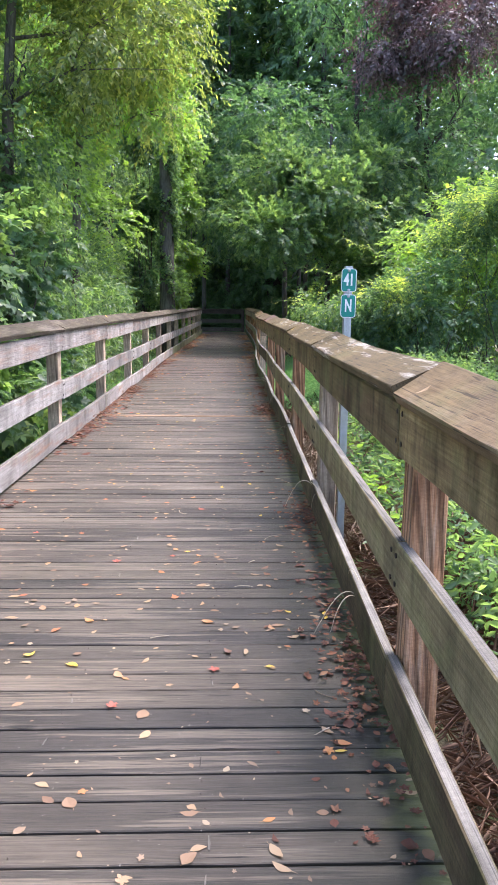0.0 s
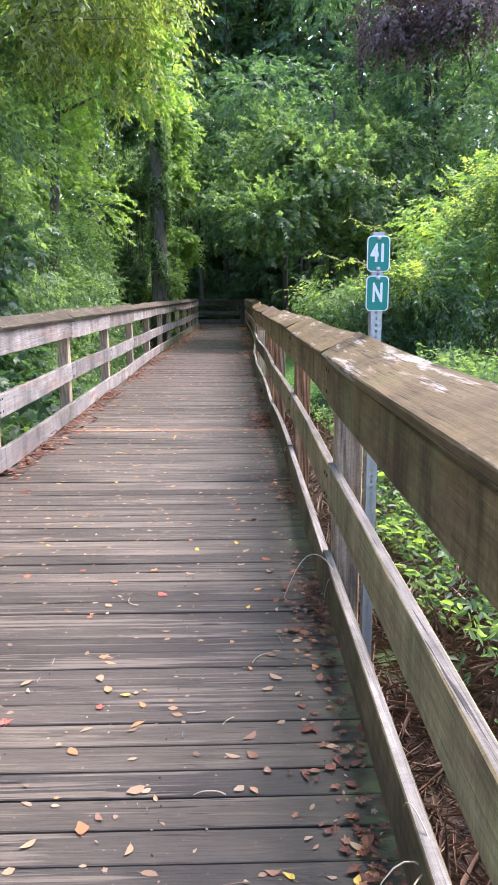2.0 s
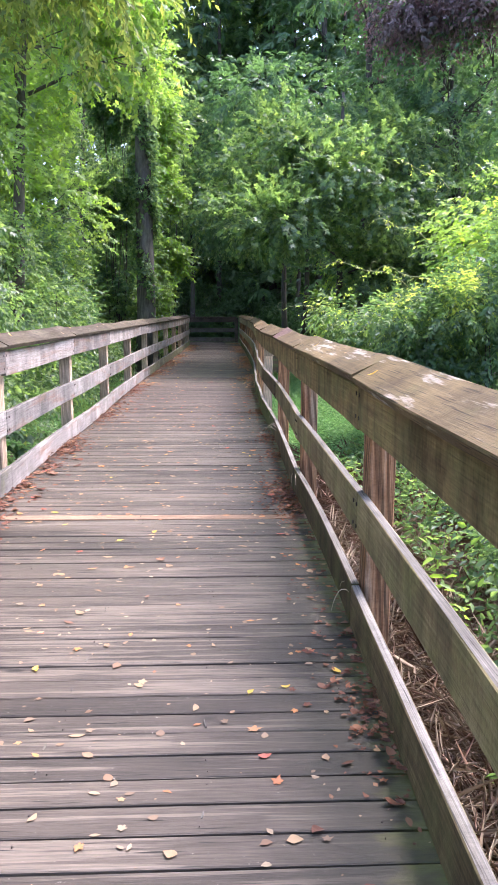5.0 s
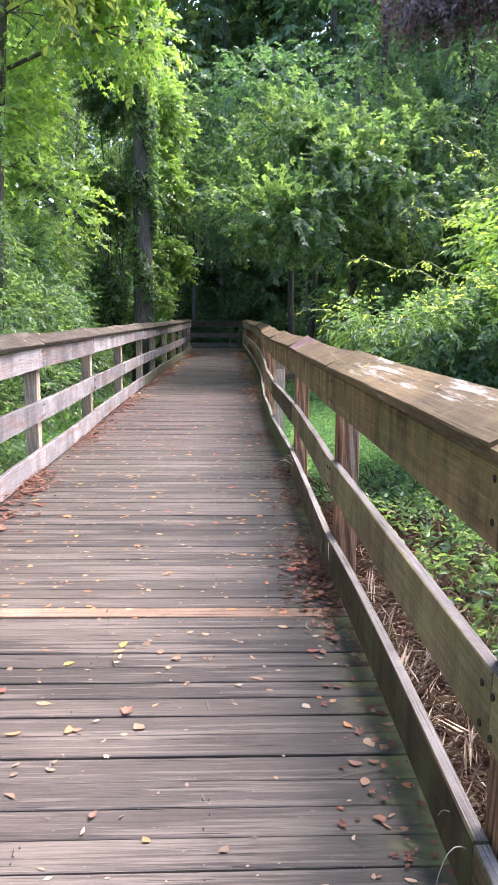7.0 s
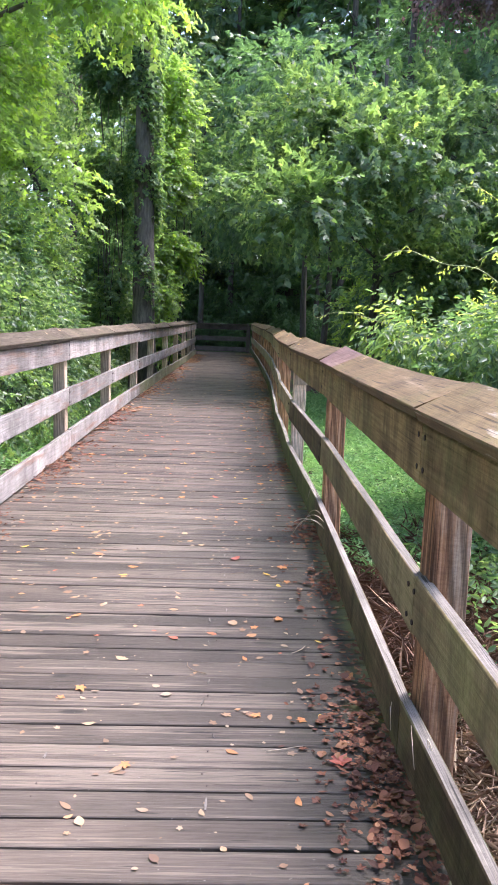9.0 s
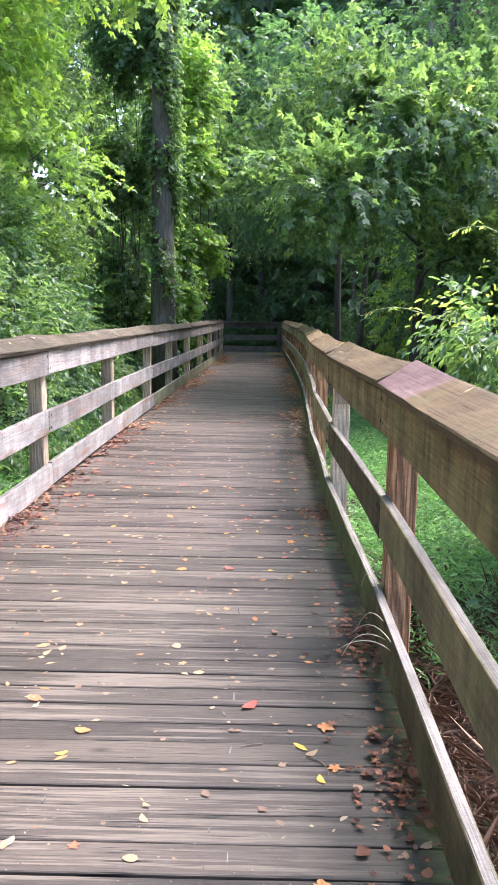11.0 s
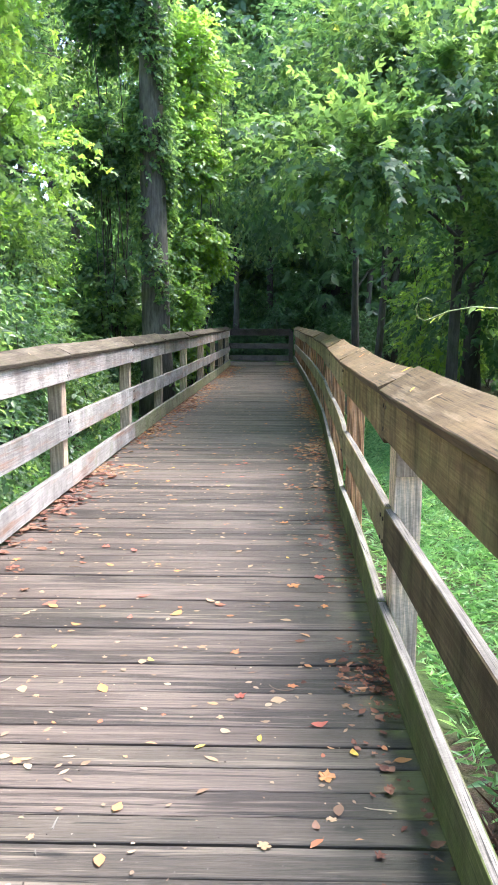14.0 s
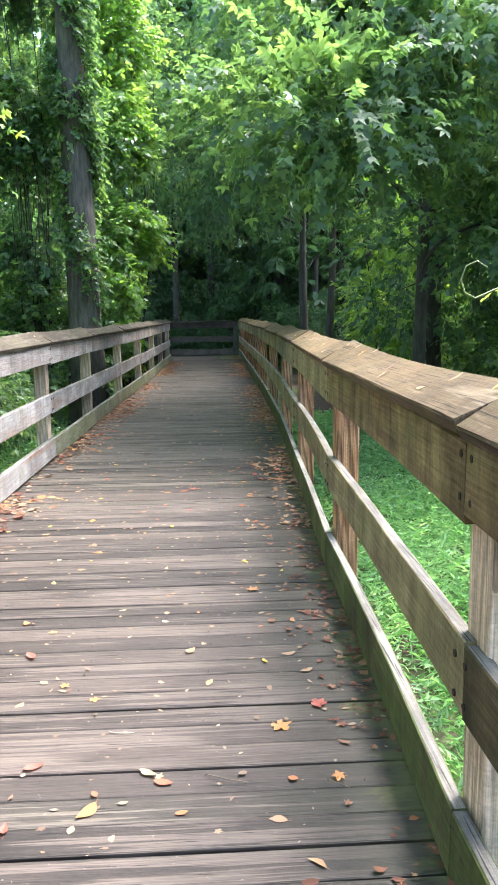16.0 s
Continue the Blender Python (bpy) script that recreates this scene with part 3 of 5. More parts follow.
# ---- sign ----
def channel_post(height):
    """Square perforated steel tube, its four sides with a row of round holes."""
    verts, faces = [], []
    w, step = 0.0225, 0.0254
    for k in range(4):
        r = Matrix.Rotation(k * math.pi / 2, 4, "Z")
        for j in range(int(height / step)):
            z = j * step
            base = len(verts)
            sq = [(-w, -w, z), (0, -w, z), (w, -w, z), (w, -w, z + step / 2), (w, -w, z + step), (0, -w, z + step), (-w, -w, z + step), (-w, -w, z + step / 2)]
            ci = []
            for q in sq:
                d = Vector((q[0], 0, q[2] - z - step / 2)).normalized() * 0.0056
                ci.append((d.x, -w, z + step / 2 + d.z))
            verts += [r @ Vector(q) for q in sq + ci]
            faces += [(base + i, base + (i + 1) % 8, base + 8 + (i + 1) % 8, base + 8 + i) for i in range(8)]
    return verts, faces


def rounded_plate(w, h, r, th, inset=0.0):
    bm = bmesh.new()
    w, h = w / 2 - inset, h / 2 - inset
    r = max(r - inset, 0.002)
    pts = []
    for cx, cz, a0 in ((w - r, -h + r, -90), (w - r, h - r, 0), (-w + r, h - r, 90), (-w + r, -h + r, 180)):
        for k in range(6):
            a = radians(a0 + 18 * k)
            pts.append((cx + r * math.cos(a), cz + r * math.sin(a)))
    vs = [bm.verts.new((x, 0, z)) for x, z in pts]
    f = bm.faces.new(vs)
    ext = bmesh.ops.extrude_face_region(bm, geom=[f])
    bmesh.ops.translate(bm, verts=[v for v in ext["geom"] if isinstance(v, bmesh.types.BMVert)], vec=(0, th, 0))
    bmesh.ops.recalc_face_normals(bm, faces=bm.faces)
    return bm


def lettering(text, size, parent, place, squeeze=0.8):
    cu = bpy.data.curves.new("lettering", "FONT")
    cu.body, cu.size, cu.align_x, cu.align_y, cu.extrude, cu.offset = text, size, "CENTER", "CENTER", 0.0006, 0.0034
    tmp = new("lettering_curve", cu)
    me = bpy.data.meshes.new_from_object(tmp.evaluated_get(bpy.context.evaluated_depsgraph_get()))
    bpy.data.objects.remove(tmp)
    me.transform(Matrix.Translation(place) @ Matrix.Rotation(radians(90), 4, "X") @ Matrix.Diagonal((squeeze, 1, 1, 1)))
    me.materials.clear()
    me.materials.append(M_WHITE)
    ob = new("lettering", me)
    ob.parent = parent
    return ob


SIGN = Vector((0.797, 4.894, GROUND - 0.2))
sign = empty("mile_marker", SIGN, "green mile marker 41 N on a perforated steel post", "sign")
sign.rotation_euler = (0, 0, radians(3))
v, f = channel_post(2.34)
mesh_object("signpost", v, f, M_STEEL, sign, "galvanised perforated steel post")
for text, z in (("41", 1.502), ("N", 1.345)):
    zz = z - SIGN.z
    bm = rounded_plate(0.094, 0.142, 0.02, 0.002)
    bmesh.ops.translate(bm, verts=bm.verts, vec=(0, -0.0265, zz))
    plate = part("sign_plate", bm, M_WHITE, sign, "white-edged green plate lettered " + text)
    bm = rounded_plate(0.094, 0.142, 0.02, 0.001, 0.0045)
    bmesh.ops.translate(bm, verts=bm.verts, vec=(0, -0.0278, zz))
    part("sign_face", bm, M_GREEN, plate)
    lettering(text, 0.096 if text == "41" else 0.104, plate, (0, -0.0285, zz), 0.66 if text == "41" else 0.56)
    for dz in ((0.06, -0.06) if text == "41" else (0.06,)):
        bm = bmesh.new()
        bmesh.ops.create_uvsphere(bm, u_segments=12, v_segments=8, radius=0.0095)
        bmesh.ops.scale(bm, verts=bm.verts, vec=(1, 0.6, 1))
        bmesh.ops.translate(bm, verts=bm.verts, vec=(0, -0.029, zz + dz))
        part("bolt_head", bm, M_STEEL, plate, "round bolt head")


# ---- foliage ----
def unit(a):
    return a / np.maximum(np.linalg.norm(a, axis=1, keepdims=True), 1e-9)


def blades(base, direction, normal, length, width, simple=False, lobed=False):
    """Leaf blades folded along the midrib: six-cornered (two quads), or kites of two triangles."""
    d = unit(direction)
    s = unit(np.cross(d, normal))
    n = np.cross(s, d)
    L, W = length[:, None], width[:, None]
    k = len(base)
    if lobed:
        # three pointed lobes from one stalk
        rows = [base]
        for turn, size in ((0.0, 1.0), (0.95, 0.8), (-0.95, 0.8)):
            e = d * math.cos(turn) + s * math.sin(turn)
            g = s * math.cos(turn) - d * math.sin(turn)
            rows += [base + e * L * 0.5 * size + g * W * 0.24 + n * W * 0.06, base + e * L * size - n * L * 0.1, base + e * L * 0.5 * size - g * W * 0.24 + n * W * 0.06]
        v = np.stack(rows, 1)
        idx = np.arange(k)[:, None] * 10
        return v.reshape(-1, 3), np.concatenate([idx + np.array([[0, q, q + 1, q + 2]]) for q in (1, 4, 7)], 0), 4
    if simple:
        v = np.stack([base, base + d * L * 0.45 + s * W * 0.5 + n * W * 0.12, base + d * L - n * L * 0.12, base + d * L * 0.45 - s * W * 0.5 + n * W * 0.12], 1)
        idx = np.arange(k)[:, None] * 4
        return v.reshape(-1, 3), np.concatenate([idx + np.array([[0, 1, 2]]), idx + np.array([[0, 2, 3]])], 0), 3
    v = np.stack([base, base + d * L * 0.28 + s * W * 0.44 + n * W * 0.12, base + d * L * 0.66 + s * W * 0.36 + n * W * 0.08, base + d * L - n * L * 0.14,
                  base + d * L * 0.66 - s * W * 0.36 + n * W * 0.08, base + d * L * 0.28 - s * W * 0.44 + n * W * 0.12], 1)
    idx = np.arange(k)[:, None] * 6
    return v.reshape(-1, 3), np.concatenate([idx + np.array([[0, 1, 2, 3]]), idx + np.array([[0, 3, 4, 5]])], 0), 4


def sprays(rng, tips, outs, leaves, twig, length, ratio, droop=0.25, simple=False, lobed=False):
    """Twigs at tips pointing along outs, each with leaves to both sides in a loose flat fan."""
    n = len(tips)
    up = np.array([0, 0, 1.0])
    d = unit(outs + rng.normal(0, 0.45, (n, 3)) - droop * up)
    side = unit(np.cross(d, up + rng.normal(0, 0.25, (n, 3))))
    nrm = np.cross(side, d)
    u = np.tile(np.linspace(0.05, 1, leaves), n) + rng.normal(0, 0.06, n * leaves)
    sgn = np.tile(np.where(np.arange(leaves) % 2 == 0, 1.0, -1.0), n)
    rep = lambda a: np.repeat(a, leaves, 0)
    tw = rep(twig * rng.uniform(0.6, 1.3, n))
    base = rep(tips) + rep(d) * (u * tw)[:, None] - up * (0.18 * tw * u * u)[:, None]
    ld = rep(d) * rng.uniform(0.3, 1.0, n * leaves)[:, None] + rep(side) * (sgn * rng.uniform(0.5, 1.0, n * leaves))[:, None] - up * rng.uniform(0, 0.7, n * leaves)[:, None]
    ln = rep(nrm) + rng.normal(0, 0.4, (n * leaves, 3))
    size = length * rng.uniform(0.6, 1.3, n * leaves)
    return blades(base, ld, ln, size, size * ratio * rng.uniform(0.85, 1.15, n * leaves), simple, lobed)


def shell(rng, blobs, count, thick=0.5):
    """Points in the outer part of a union of ellipsoids (cx, cy, cz, rx, ry, rz), uneven and with gaps, and the ways out of it."""
    b = np.array(blobs, float)
    area = b[:, 3] * b[:, 4] + b[:, 4] * b[:, 5] + b[:, 3] * b[:, 5]
    pick = rng.choice(len(b), count * 2, p=area / area.sum())
    d = unit(rng.normal(0, 1, (count * 2, 3)))
    rad = 1 - thick * rng.uniform(0, 1, count * 2) ** 1.5
    bump = 1 + 0.16 * np.sin(5 * d[:, 0] + pick) * np.sin(4.3 * d[:, 2] + 2 * pick) + 0.1 * np.sin(9 * d[:, 1] + 7 * d[:, 2] + pick)
    c = b[pick]
    p = c[:, :3] + d * c[:, 3:] * (rad * bump)[:, None]
    out = unit(d / c[:, 3:])
    lump = np.sin(p[:, 0] * 2.3 + 1.7 * np.sin(p[:, 2] * 1.9)) + np.sin(p[:, 1] * 2.1 + 1.3 * np.sin(p[:, 0] * 1.5)) + np.sin(p[:, 2] * 2.7 + p[:, 1] * 0.8)
    keep = (lump > -0.5 + rng.normal(0, 0.3, len(p))) & (p[:, 2] > GROUND)
    return p[keep][:count], out[keep][:count]


def foliage(name, parent, material, rng, blobs, count, leaves=9, twig=0.4, length=0.11, ratio=0.55, droop=0.25, thick=0.5, simple=False, clear=True, label="", lobed=False):
    p, o = shell(rng, blobs, count, thick)
    if clear:
        # nothing grows through the walkway
        xr = np.interp(p[:, 1], [a for a, _ in RIGHT], [b for _, b in RIGHT]) + 0.5
        xl = np.interp(p[:, 1], [a for a, _ in LEFT], [b for _, b in LEFT]) - 0.5
        inside = (p[:, 0] < xr) & (p[:, 0] > xl) & (p[:, 2] < 2.6) & (p[:, 1] < 39.5)
        p, o = p[~inside], o[~inside]
    v, f, k = sprays(rng, p, o, leaves, twig, length, ratio, droop, simple, lobed)
    off = np.array(parent.location)
    ob = new(name, quick_mesh(name, v - off, f, k, material))
    ob.parent = parent
    return tagged(ob, label)


def limb(rng, a, b, bend, n=7):
    a, b = Vector(a), Vector(b)
    side = Vector((rng.uniform(-1, 1), rng.uniform(-1, 1), rng.uniform(-0.3, 0.5))) * bend
    return [a.lerp(b, k / n) + side * math.sin(math.pi * k / n) + Vector((rng.uniform(-1, 1), rng.uniform(-1, 1), 0)) * 0.04 * bend for k in range(n + 1)]


def tree(place, height, radius, blobs, material, count, label, seed, bark=M_BARK, leaf=0.11, lean=(0, 0), leaves=9, ratio=0.55, twig=0.4, simple=False, droop=0.25, ivy=0, thick=0.5, category="tree", name="tree", bend=0.25, lobed=False):
    rng, nr = random.Random(seed), np.random.default_rng(seed)
    x, y = place
    z0 = ground_z(x, y) - 0.1
    top = empty(name, (x, y, z0), label, category, "trees beside the boardwalk")
    off = Vector(top.location)
    path = limb(rng, (x, y, z0), (x + lean[0], y + lean[1], z0 + height), bend, 9)
    rad = [radius * (1.35 if k == 0 else 1.0) * (1 - 0.075 * k) for k in range(10)]
    pieces = [tube_data(path, rad, 12)]
    for bx, by, bz, rx, ry, rz in blobs[:10]:
        h = min(max((bz - 0.25 * rz - z0) / height, 0.25), 0.92)
        s = path[int(h * 9)]
        pts = limb(rng, s, (bx, by, bz), 0.35, 6)
        r0 = radius * 0.42 * (1 - 0.5 * h)
        pieces.append(tube_data(pts, [r0 * (1 - 0.13 * k) for k in range(7)], 6))
        for _ in range(3):
            d = unit(nr.normal(0, 1, (1, 3)))[0]
            e = (bx + d[0] * rx * 0.8, by + d[1] * ry * 0.8, bz + d[2] * rz * 0.8)
            pieces.append(tube_data(limb(rng, pts[4], e, 0.2, 4), [r0 * 0.4 * (1 - 0.2 * k) for k in range(5)], 5))
    v, f = joined(pieces)
    mesh_object("trunk", [p - off for p in v], f, bark, top, smooth=True)
    foliage("crown", top, material, nr, blobs, count, leaves, twig, leaf, ratio, droop, thick, simple, lobed=lobed)
    if ivy:
        h = nr.uniform(0.06, 0.75, ivy)
        a = nr.uniform(0, 2 * math.pi, ivy)
        px = np.array([[q.x, q.y, q.z] for q in path])
        c = np.stack([np.interp(h * 9, np.arange(10), px[:, i]) for i in range(3)], 1)
        o = np.stack([np.cos(a), np.sin(a), 0 * a], 1)
        patch = 0.8 * np.sin(a * 2 + h * 23) + 0.8 * np.sin(h * 47 + a) + 4.5 * (h - 0.3)
        ok = patch > nr.normal(0.2, 0.5, ivy)
        c, o, h = c[ok], o[ok], h[ok]
        p = c + o * (radius * nr.uniform(0.7, 1.25, len(h)))[:, None]
        vv, ff, kk = sprays(nr, p, o, 6, 0.14, 0.075, 0.8, 0.6)
        ob = new("ivy", quick_mesh("ivy", vv - np.array(off), ff, kk, M_LEAF))
        ob.parent = top
        tagged(ob, "green climbing ivy")
    return top


def shrub(blobs, material, count, label, seed, leaf=0.09, leaves=9, twig=0.32, ratio=0.5, droop=0.2, stems=7, category="shrub", name="shrub", thick=0.5, simple=False, lobed=False):
    rng, nr = random.Random(seed), np.random.default_rng(seed)
    b = np.array(blobs, float)
    x, y = float(b[:, 0].mean()), float(b[:, 1].mean())
    z0 = ground_z(x, y) - 0.05
    top = empty(name, (x, y, z0), label, category, "shrubs beside the boardwalk")
    off = Vector(top.location)
    pieces = []
    for bx, by, bz, rx, ry, rz in blobs:
        for _ in range(stems):
            d = unit(nr.normal(0, 1, (1, 3)))[0]
            e = (bx + d[0] * rx * 0.85, by + d[1] * ry * 0.85, bz + abs(d[2]) * rz * 0.85)
            r = rng.uniform(0.008, 0.02)
            sx, sy = bx + rng.uniform(-0.25, 0.25) * rx, by + rng.uniform(-0.25, 0.25) * ry
            pieces.append(tube_data(limb(rng, (sx, sy, ground_z(sx, sy) - 0.1), e, 0.3, 6), [r * (1 - 0.12 * k) for k in range(7)], 5))
    v, f = joined(pieces)
    mesh_object("branchwork", [p - off for p in v], f, M_BARK_DARK, top, smooth=True)
    foliage("foliage", top, material, nr, blobs, count, leaves, twig, leaf, ratio, droop, thick, simple, lobed=lobed)
    return top


def scatter_blobs(rng, n, lo, hi, rmin, rmax):
    return [(rng.uniform(lo[0], hi[0]), rng.uniform(lo[1], hi[1]), rng.uniform(lo[2], hi[2]), rng.uniform(rmin, rmax), rng.uniform(rmin, rmax), rng.uniform(rmin, rmax) * 0.75) for _ in range(n)]


R = random.Random(3)
# hedge of shrubs along the silvered railing
for k in range(10):
    y = 2.5 + 2.3 * k
    h = 1.9 if k < 6 else 1.2
    blobs = [(-3.2 + R.uniform(-0.3, 0.2), y + R.uniform(-0.4, 0.4), 0.2, 0.95, 1.3, 0.9), (-3.4 + R.uniform(-0.3, 0.3), y + R.uniform(-0.6, 0.6), h, 0.9, 1.2, 0.9), (-3.9, y + 0.4, h + 1.1, 0.9, 1.1, 0.9)]
    shrub(blobs, M_LEAF if k % 4 else M_LEAF_DARK, 760 if k < 5 else 1900, "dense green vine-covered shrub beside the grey railing", 40 + k, leaf=0.125 if k < 5 else 0.085, ratio=0.95 if k < 5 else 0.5, thick=0.65, lobed=k < 5, simple=True)
for k in range(5):
    y = 24.5 + 2.4 * k
    x = -3.1 if k == 0 else -2.7 + 0.05 * k
    shrub([(x - 0.2, y, 0.2, 0.8, 1.3, 0.8), (x - 0.7, y + 0.5, 1.0, 0.9, 1.2, 0.8)], M_LEAF, 800, "low green shrub beside the grey railing", 370 + k, leaf=0.11, ratio=0.7, simple=True)
# trees behind that hedge
LEFT_TREES = [(-5.2, 7, 8), (-4.6, 11.5, 9), (-5.6, 15, 9.5), (-4.8, 19, 9), (-6.0, 23, 11), (-4.4, 3.0, 8), (-4.1, 22.2, 8.5), (-3.9, 29.5, 9), (-5.4, 26.5, 10)]
for k, (x, y, h) in enumerate(LEFT_TREES):
    blobs = [(x + R.uniform(-0.6, 1.2), y + R.uniform(-1.4, 1.4), z, R.uniform(1.1, 1.6), R.uniform(1.2, 1.7), R.uniform(0.9, 1.3)) for z in np.linspace(2.6, h, 7)]
    tree((x, y), h * 0.9, 0.14, blobs, M_LEAF_BRIGHT if k in (3, 4, 6, 8) else M_LEAF, 1700 if k % 2 == 0 else 2600, "tall leafy green tree behind the hedge", 60 + k, leaf=0.1, simple=True, ratio=0.9 if k % 2 == 0 else 0.6, lobed=k % 2 == 0)
# willow-like crown hanging over the walk
tree((-3.4, 12.5), 8.5, 0.13, [(-1.5, 12.6, 5.1, 1.2, 1.5, 1.0), (-1.6, 13.4, 5.9, 1.4, 1.6, 1.2), (-2.0, 12.2, 7.2, 1.6, 1.8, 1.2), (-1.8, 14, 7.4, 1.6, 1.8, 1.3), (-3.0, 13, 9.0, 1.8, 2.0, 1.4), (-3.0, 12.8, 5.2, 1.2, 1.4, 1.0)],
     M_WILLOW, 3600, "yellow-green small-leaved tree hanging over the railing", 80, leaf=0.1, ratio=0.42, lean=(0.6, -0.4), leaves=11, droop=0.3, twig=0.4, simple=True)
# maple-leaved limbs between the willow-like tree and the ivy-clad one
tree((-3.6, 18.6), 8.5, 0.14, [(-1.35, 18.8, 5.7, 0.7, 1.0, 0.6), (-1.7, 18.4, 6.6, 0.9, 1.2, 0.7), (-2.2, 19.2, 7.6, 1.2, 1.4, 0.9), (-2.4, 18.2, 5.9, 0.9, 1.2, 0.7)],
     M_LEAF_BRIGHT, 900, "maple-leaved tree with sunlit limbs reaching over the railing", 81, leaf=0.1, ratio=0.9, lean=(0.5, 0.2), lobed=True, droop=0.25)
# ivy-clad big tree
tree((-1.8, 26), 15, 0.28, [(-2.6, 26, 11, 2.2, 2.2, 1.6), (-1.6, 27, 13, 2.4, 2.4, 1.6), (-3.4, 27.5, 9, 1.8, 1.8, 1.3)], M_LEAF, 1800, "big grey-barked tree wrapped in ivy", 90, ivy=5200, leaf=0.13, simple=True, bend=0.06)
for k, (x, y, z) in enumerate([(-1.6, 31.4, 1.6), (-1.5, 31.8, 3.6), (-1.65, 31.6, 5.6), (-1.5, 32, 7.6)]):
    shrub([(x - 0.3, y, z, 0.75, 0.9, 1.1), (x - 0.1, y + 0.5, z - 0.6, 0.7, 0.9, 0.9)], M_LEAF_BRIGHT, 900, "bright green vine foliage hanging beside the ivy-clad tree", 100 + k, category="vine", name="vine", stems=3, simple=True, leaf=0.13, ratio=0.7)

for k, z in enumerate((1.6, 3.4, 5.2, 7.0)):
    shrub([(-2.75, 26.6, z, 0.55, 0.7, 1.0), (-2.6, 26.3, z - 0.7, 0.5, 0.6, 0.8)], M_LEAF_DARK if k % 2 else M_LEAF, 620, "dark green vines hanging beside the ivy-clad tree", 110 + k, category="vine", name="vine", stems=3, simple=True, leaf=0.1, ratio=0.75)
# yellow-green bushes by the mossy railing
def clumps(seed, mounds, n, small, large):
    """Uneven clumps over the upper side of a few mounds."""
    rng, out = random.Random(seed), []
    for cx, cy, cz, rx, ry, rz in mounds:
        for _ in range(n):
            a, h = rng.uniform(0, 2 * math.pi), rng.uniform(-0.35, 1.0)
            c = math.sqrt(max(0.0, 1 - h * h)) * rng.uniform(0.8, 1.08)
            r = rng.uniform(small, large)
            out.append((cx + rx * c * math.cos(a), cy + ry * c * math.sin(a), cz + rz * h, r, r * rng.uniform(0.9, 1.3), r * rng.uniform(0.55, 0.85)))
    return out


MOUNDS = [(2.58, 14.5, 0.85, 0.85, 1.1, 0.95), (3.9, 14.3, 1.35, 1.2, 1.2, 1.1), (5.4, 14.8, 2.0, 1.4, 1.4, 1.25)]
BUSH = clumps(11, MOUNDS, 11, 0.26, 0.46)
# core leaves dark for inner shade; yellow-tan top shoots brightened as sunlit
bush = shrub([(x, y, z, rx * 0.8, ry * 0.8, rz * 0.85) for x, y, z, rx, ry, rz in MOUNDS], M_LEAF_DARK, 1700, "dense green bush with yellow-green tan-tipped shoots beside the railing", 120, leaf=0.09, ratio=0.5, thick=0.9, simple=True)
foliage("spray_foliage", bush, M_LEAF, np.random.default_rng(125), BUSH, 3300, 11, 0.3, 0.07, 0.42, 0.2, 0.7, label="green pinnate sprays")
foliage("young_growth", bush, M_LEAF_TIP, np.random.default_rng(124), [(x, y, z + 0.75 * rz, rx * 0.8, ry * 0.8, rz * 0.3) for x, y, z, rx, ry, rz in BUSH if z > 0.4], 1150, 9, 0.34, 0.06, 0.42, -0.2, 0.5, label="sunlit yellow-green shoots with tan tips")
shrub([(5.6, 17.6, 2.2, 1.7, 1.7, 1.5), (7.2, 18, 2.8, 1.7, 1.7, 1.5)], M_LEAF_BRIGHT, 3000, "tall sunlit green bush mound", 121, leaf=0.11, simple=True)
shrub([(2.6, 8.5, -0.1, 0.9, 1.2, 0.5), (3.2, 10.5, 0.0, 1.0, 1.3, 0.6), (3.6, 6.8, -0.1, 1.0, 1.2, 0.5)], M_LEAF, 3400, "low green undergrowth below the railing", 122, leaf=0.06, ratio=0.45, simple=True)
shrub([(2.2, 4.2, -0.25, 0.6, 0.8, 0.35), (2.6, 5.8, -0.2, 0.7, 0.9, 0.4)], M_LEAF, 1500, "low broad-leaved green plants below the railing", 123, leaf=0.06, ratio=0.5)
# broad-leaved tree reaching over the walk
tree((3.3, 25), 7.5, 0.11, [(1.4, 22.0, 3.4, 1.3, 1.3, 0.8), (2.6, 22.4, 4.4, 1.6, 1.4, 0.9), (4.0, 22.8, 3.9, 1.6, 1.4, 1.1), (2.2, 24.5, 5.4, 1.9, 1.7, 1.1), (4.8, 25, 5.6, 2.0, 1.9, 1.2), (3.6, 23.4, 2.4, 1.5, 1.3, 0.8), (5.6, 24, 3.0, 1.5, 1.5, 1.0), (1.0, 25.5, 4.2, 1.2, 1.5, 0.7)],
     M_LEAF, 3300, "broad-leaved green tree reaching over the walk", 130, leaf=0.11, ratio=0.9, lobed=True, droop=0.12, bark=M_BARK_DARK, thick=0.95)
# dark tall trees
for k, (x, y, h, m) in enumerate([(6.6, 26.5, 8.6, M_LEAF_DARK), (9.6, 24, 12, M_LEAF_DARK), (9.0, 32, 14, M_LEAF_DARK), (7.4, 30, 13, M_LEAF_DARK), (4.8, 29.5, 12.5, M_LEAF_DARK), (11.5, 20, 11, M_LEAF), (10.5, 15, 9, M_LEAF)]):
    blobs = [(x + R.uniform(-1.6, 1.6), y + R.uniform(-1.6, 1.6), z, R.uniform(1.5, 2.3), R.uniform(1.5, 2.3), R.uniform(1.2, 1.7)) for z in np.linspace(2.0, h, 9)]
    tree((x, y), h * 0.9, 0.2, blobs, m, 1500, "tall dark tree draped with vines", 140 + k, leaf=0.1 if y < 21 else 0.16, bark=M_BARK_DARK, simple=True)
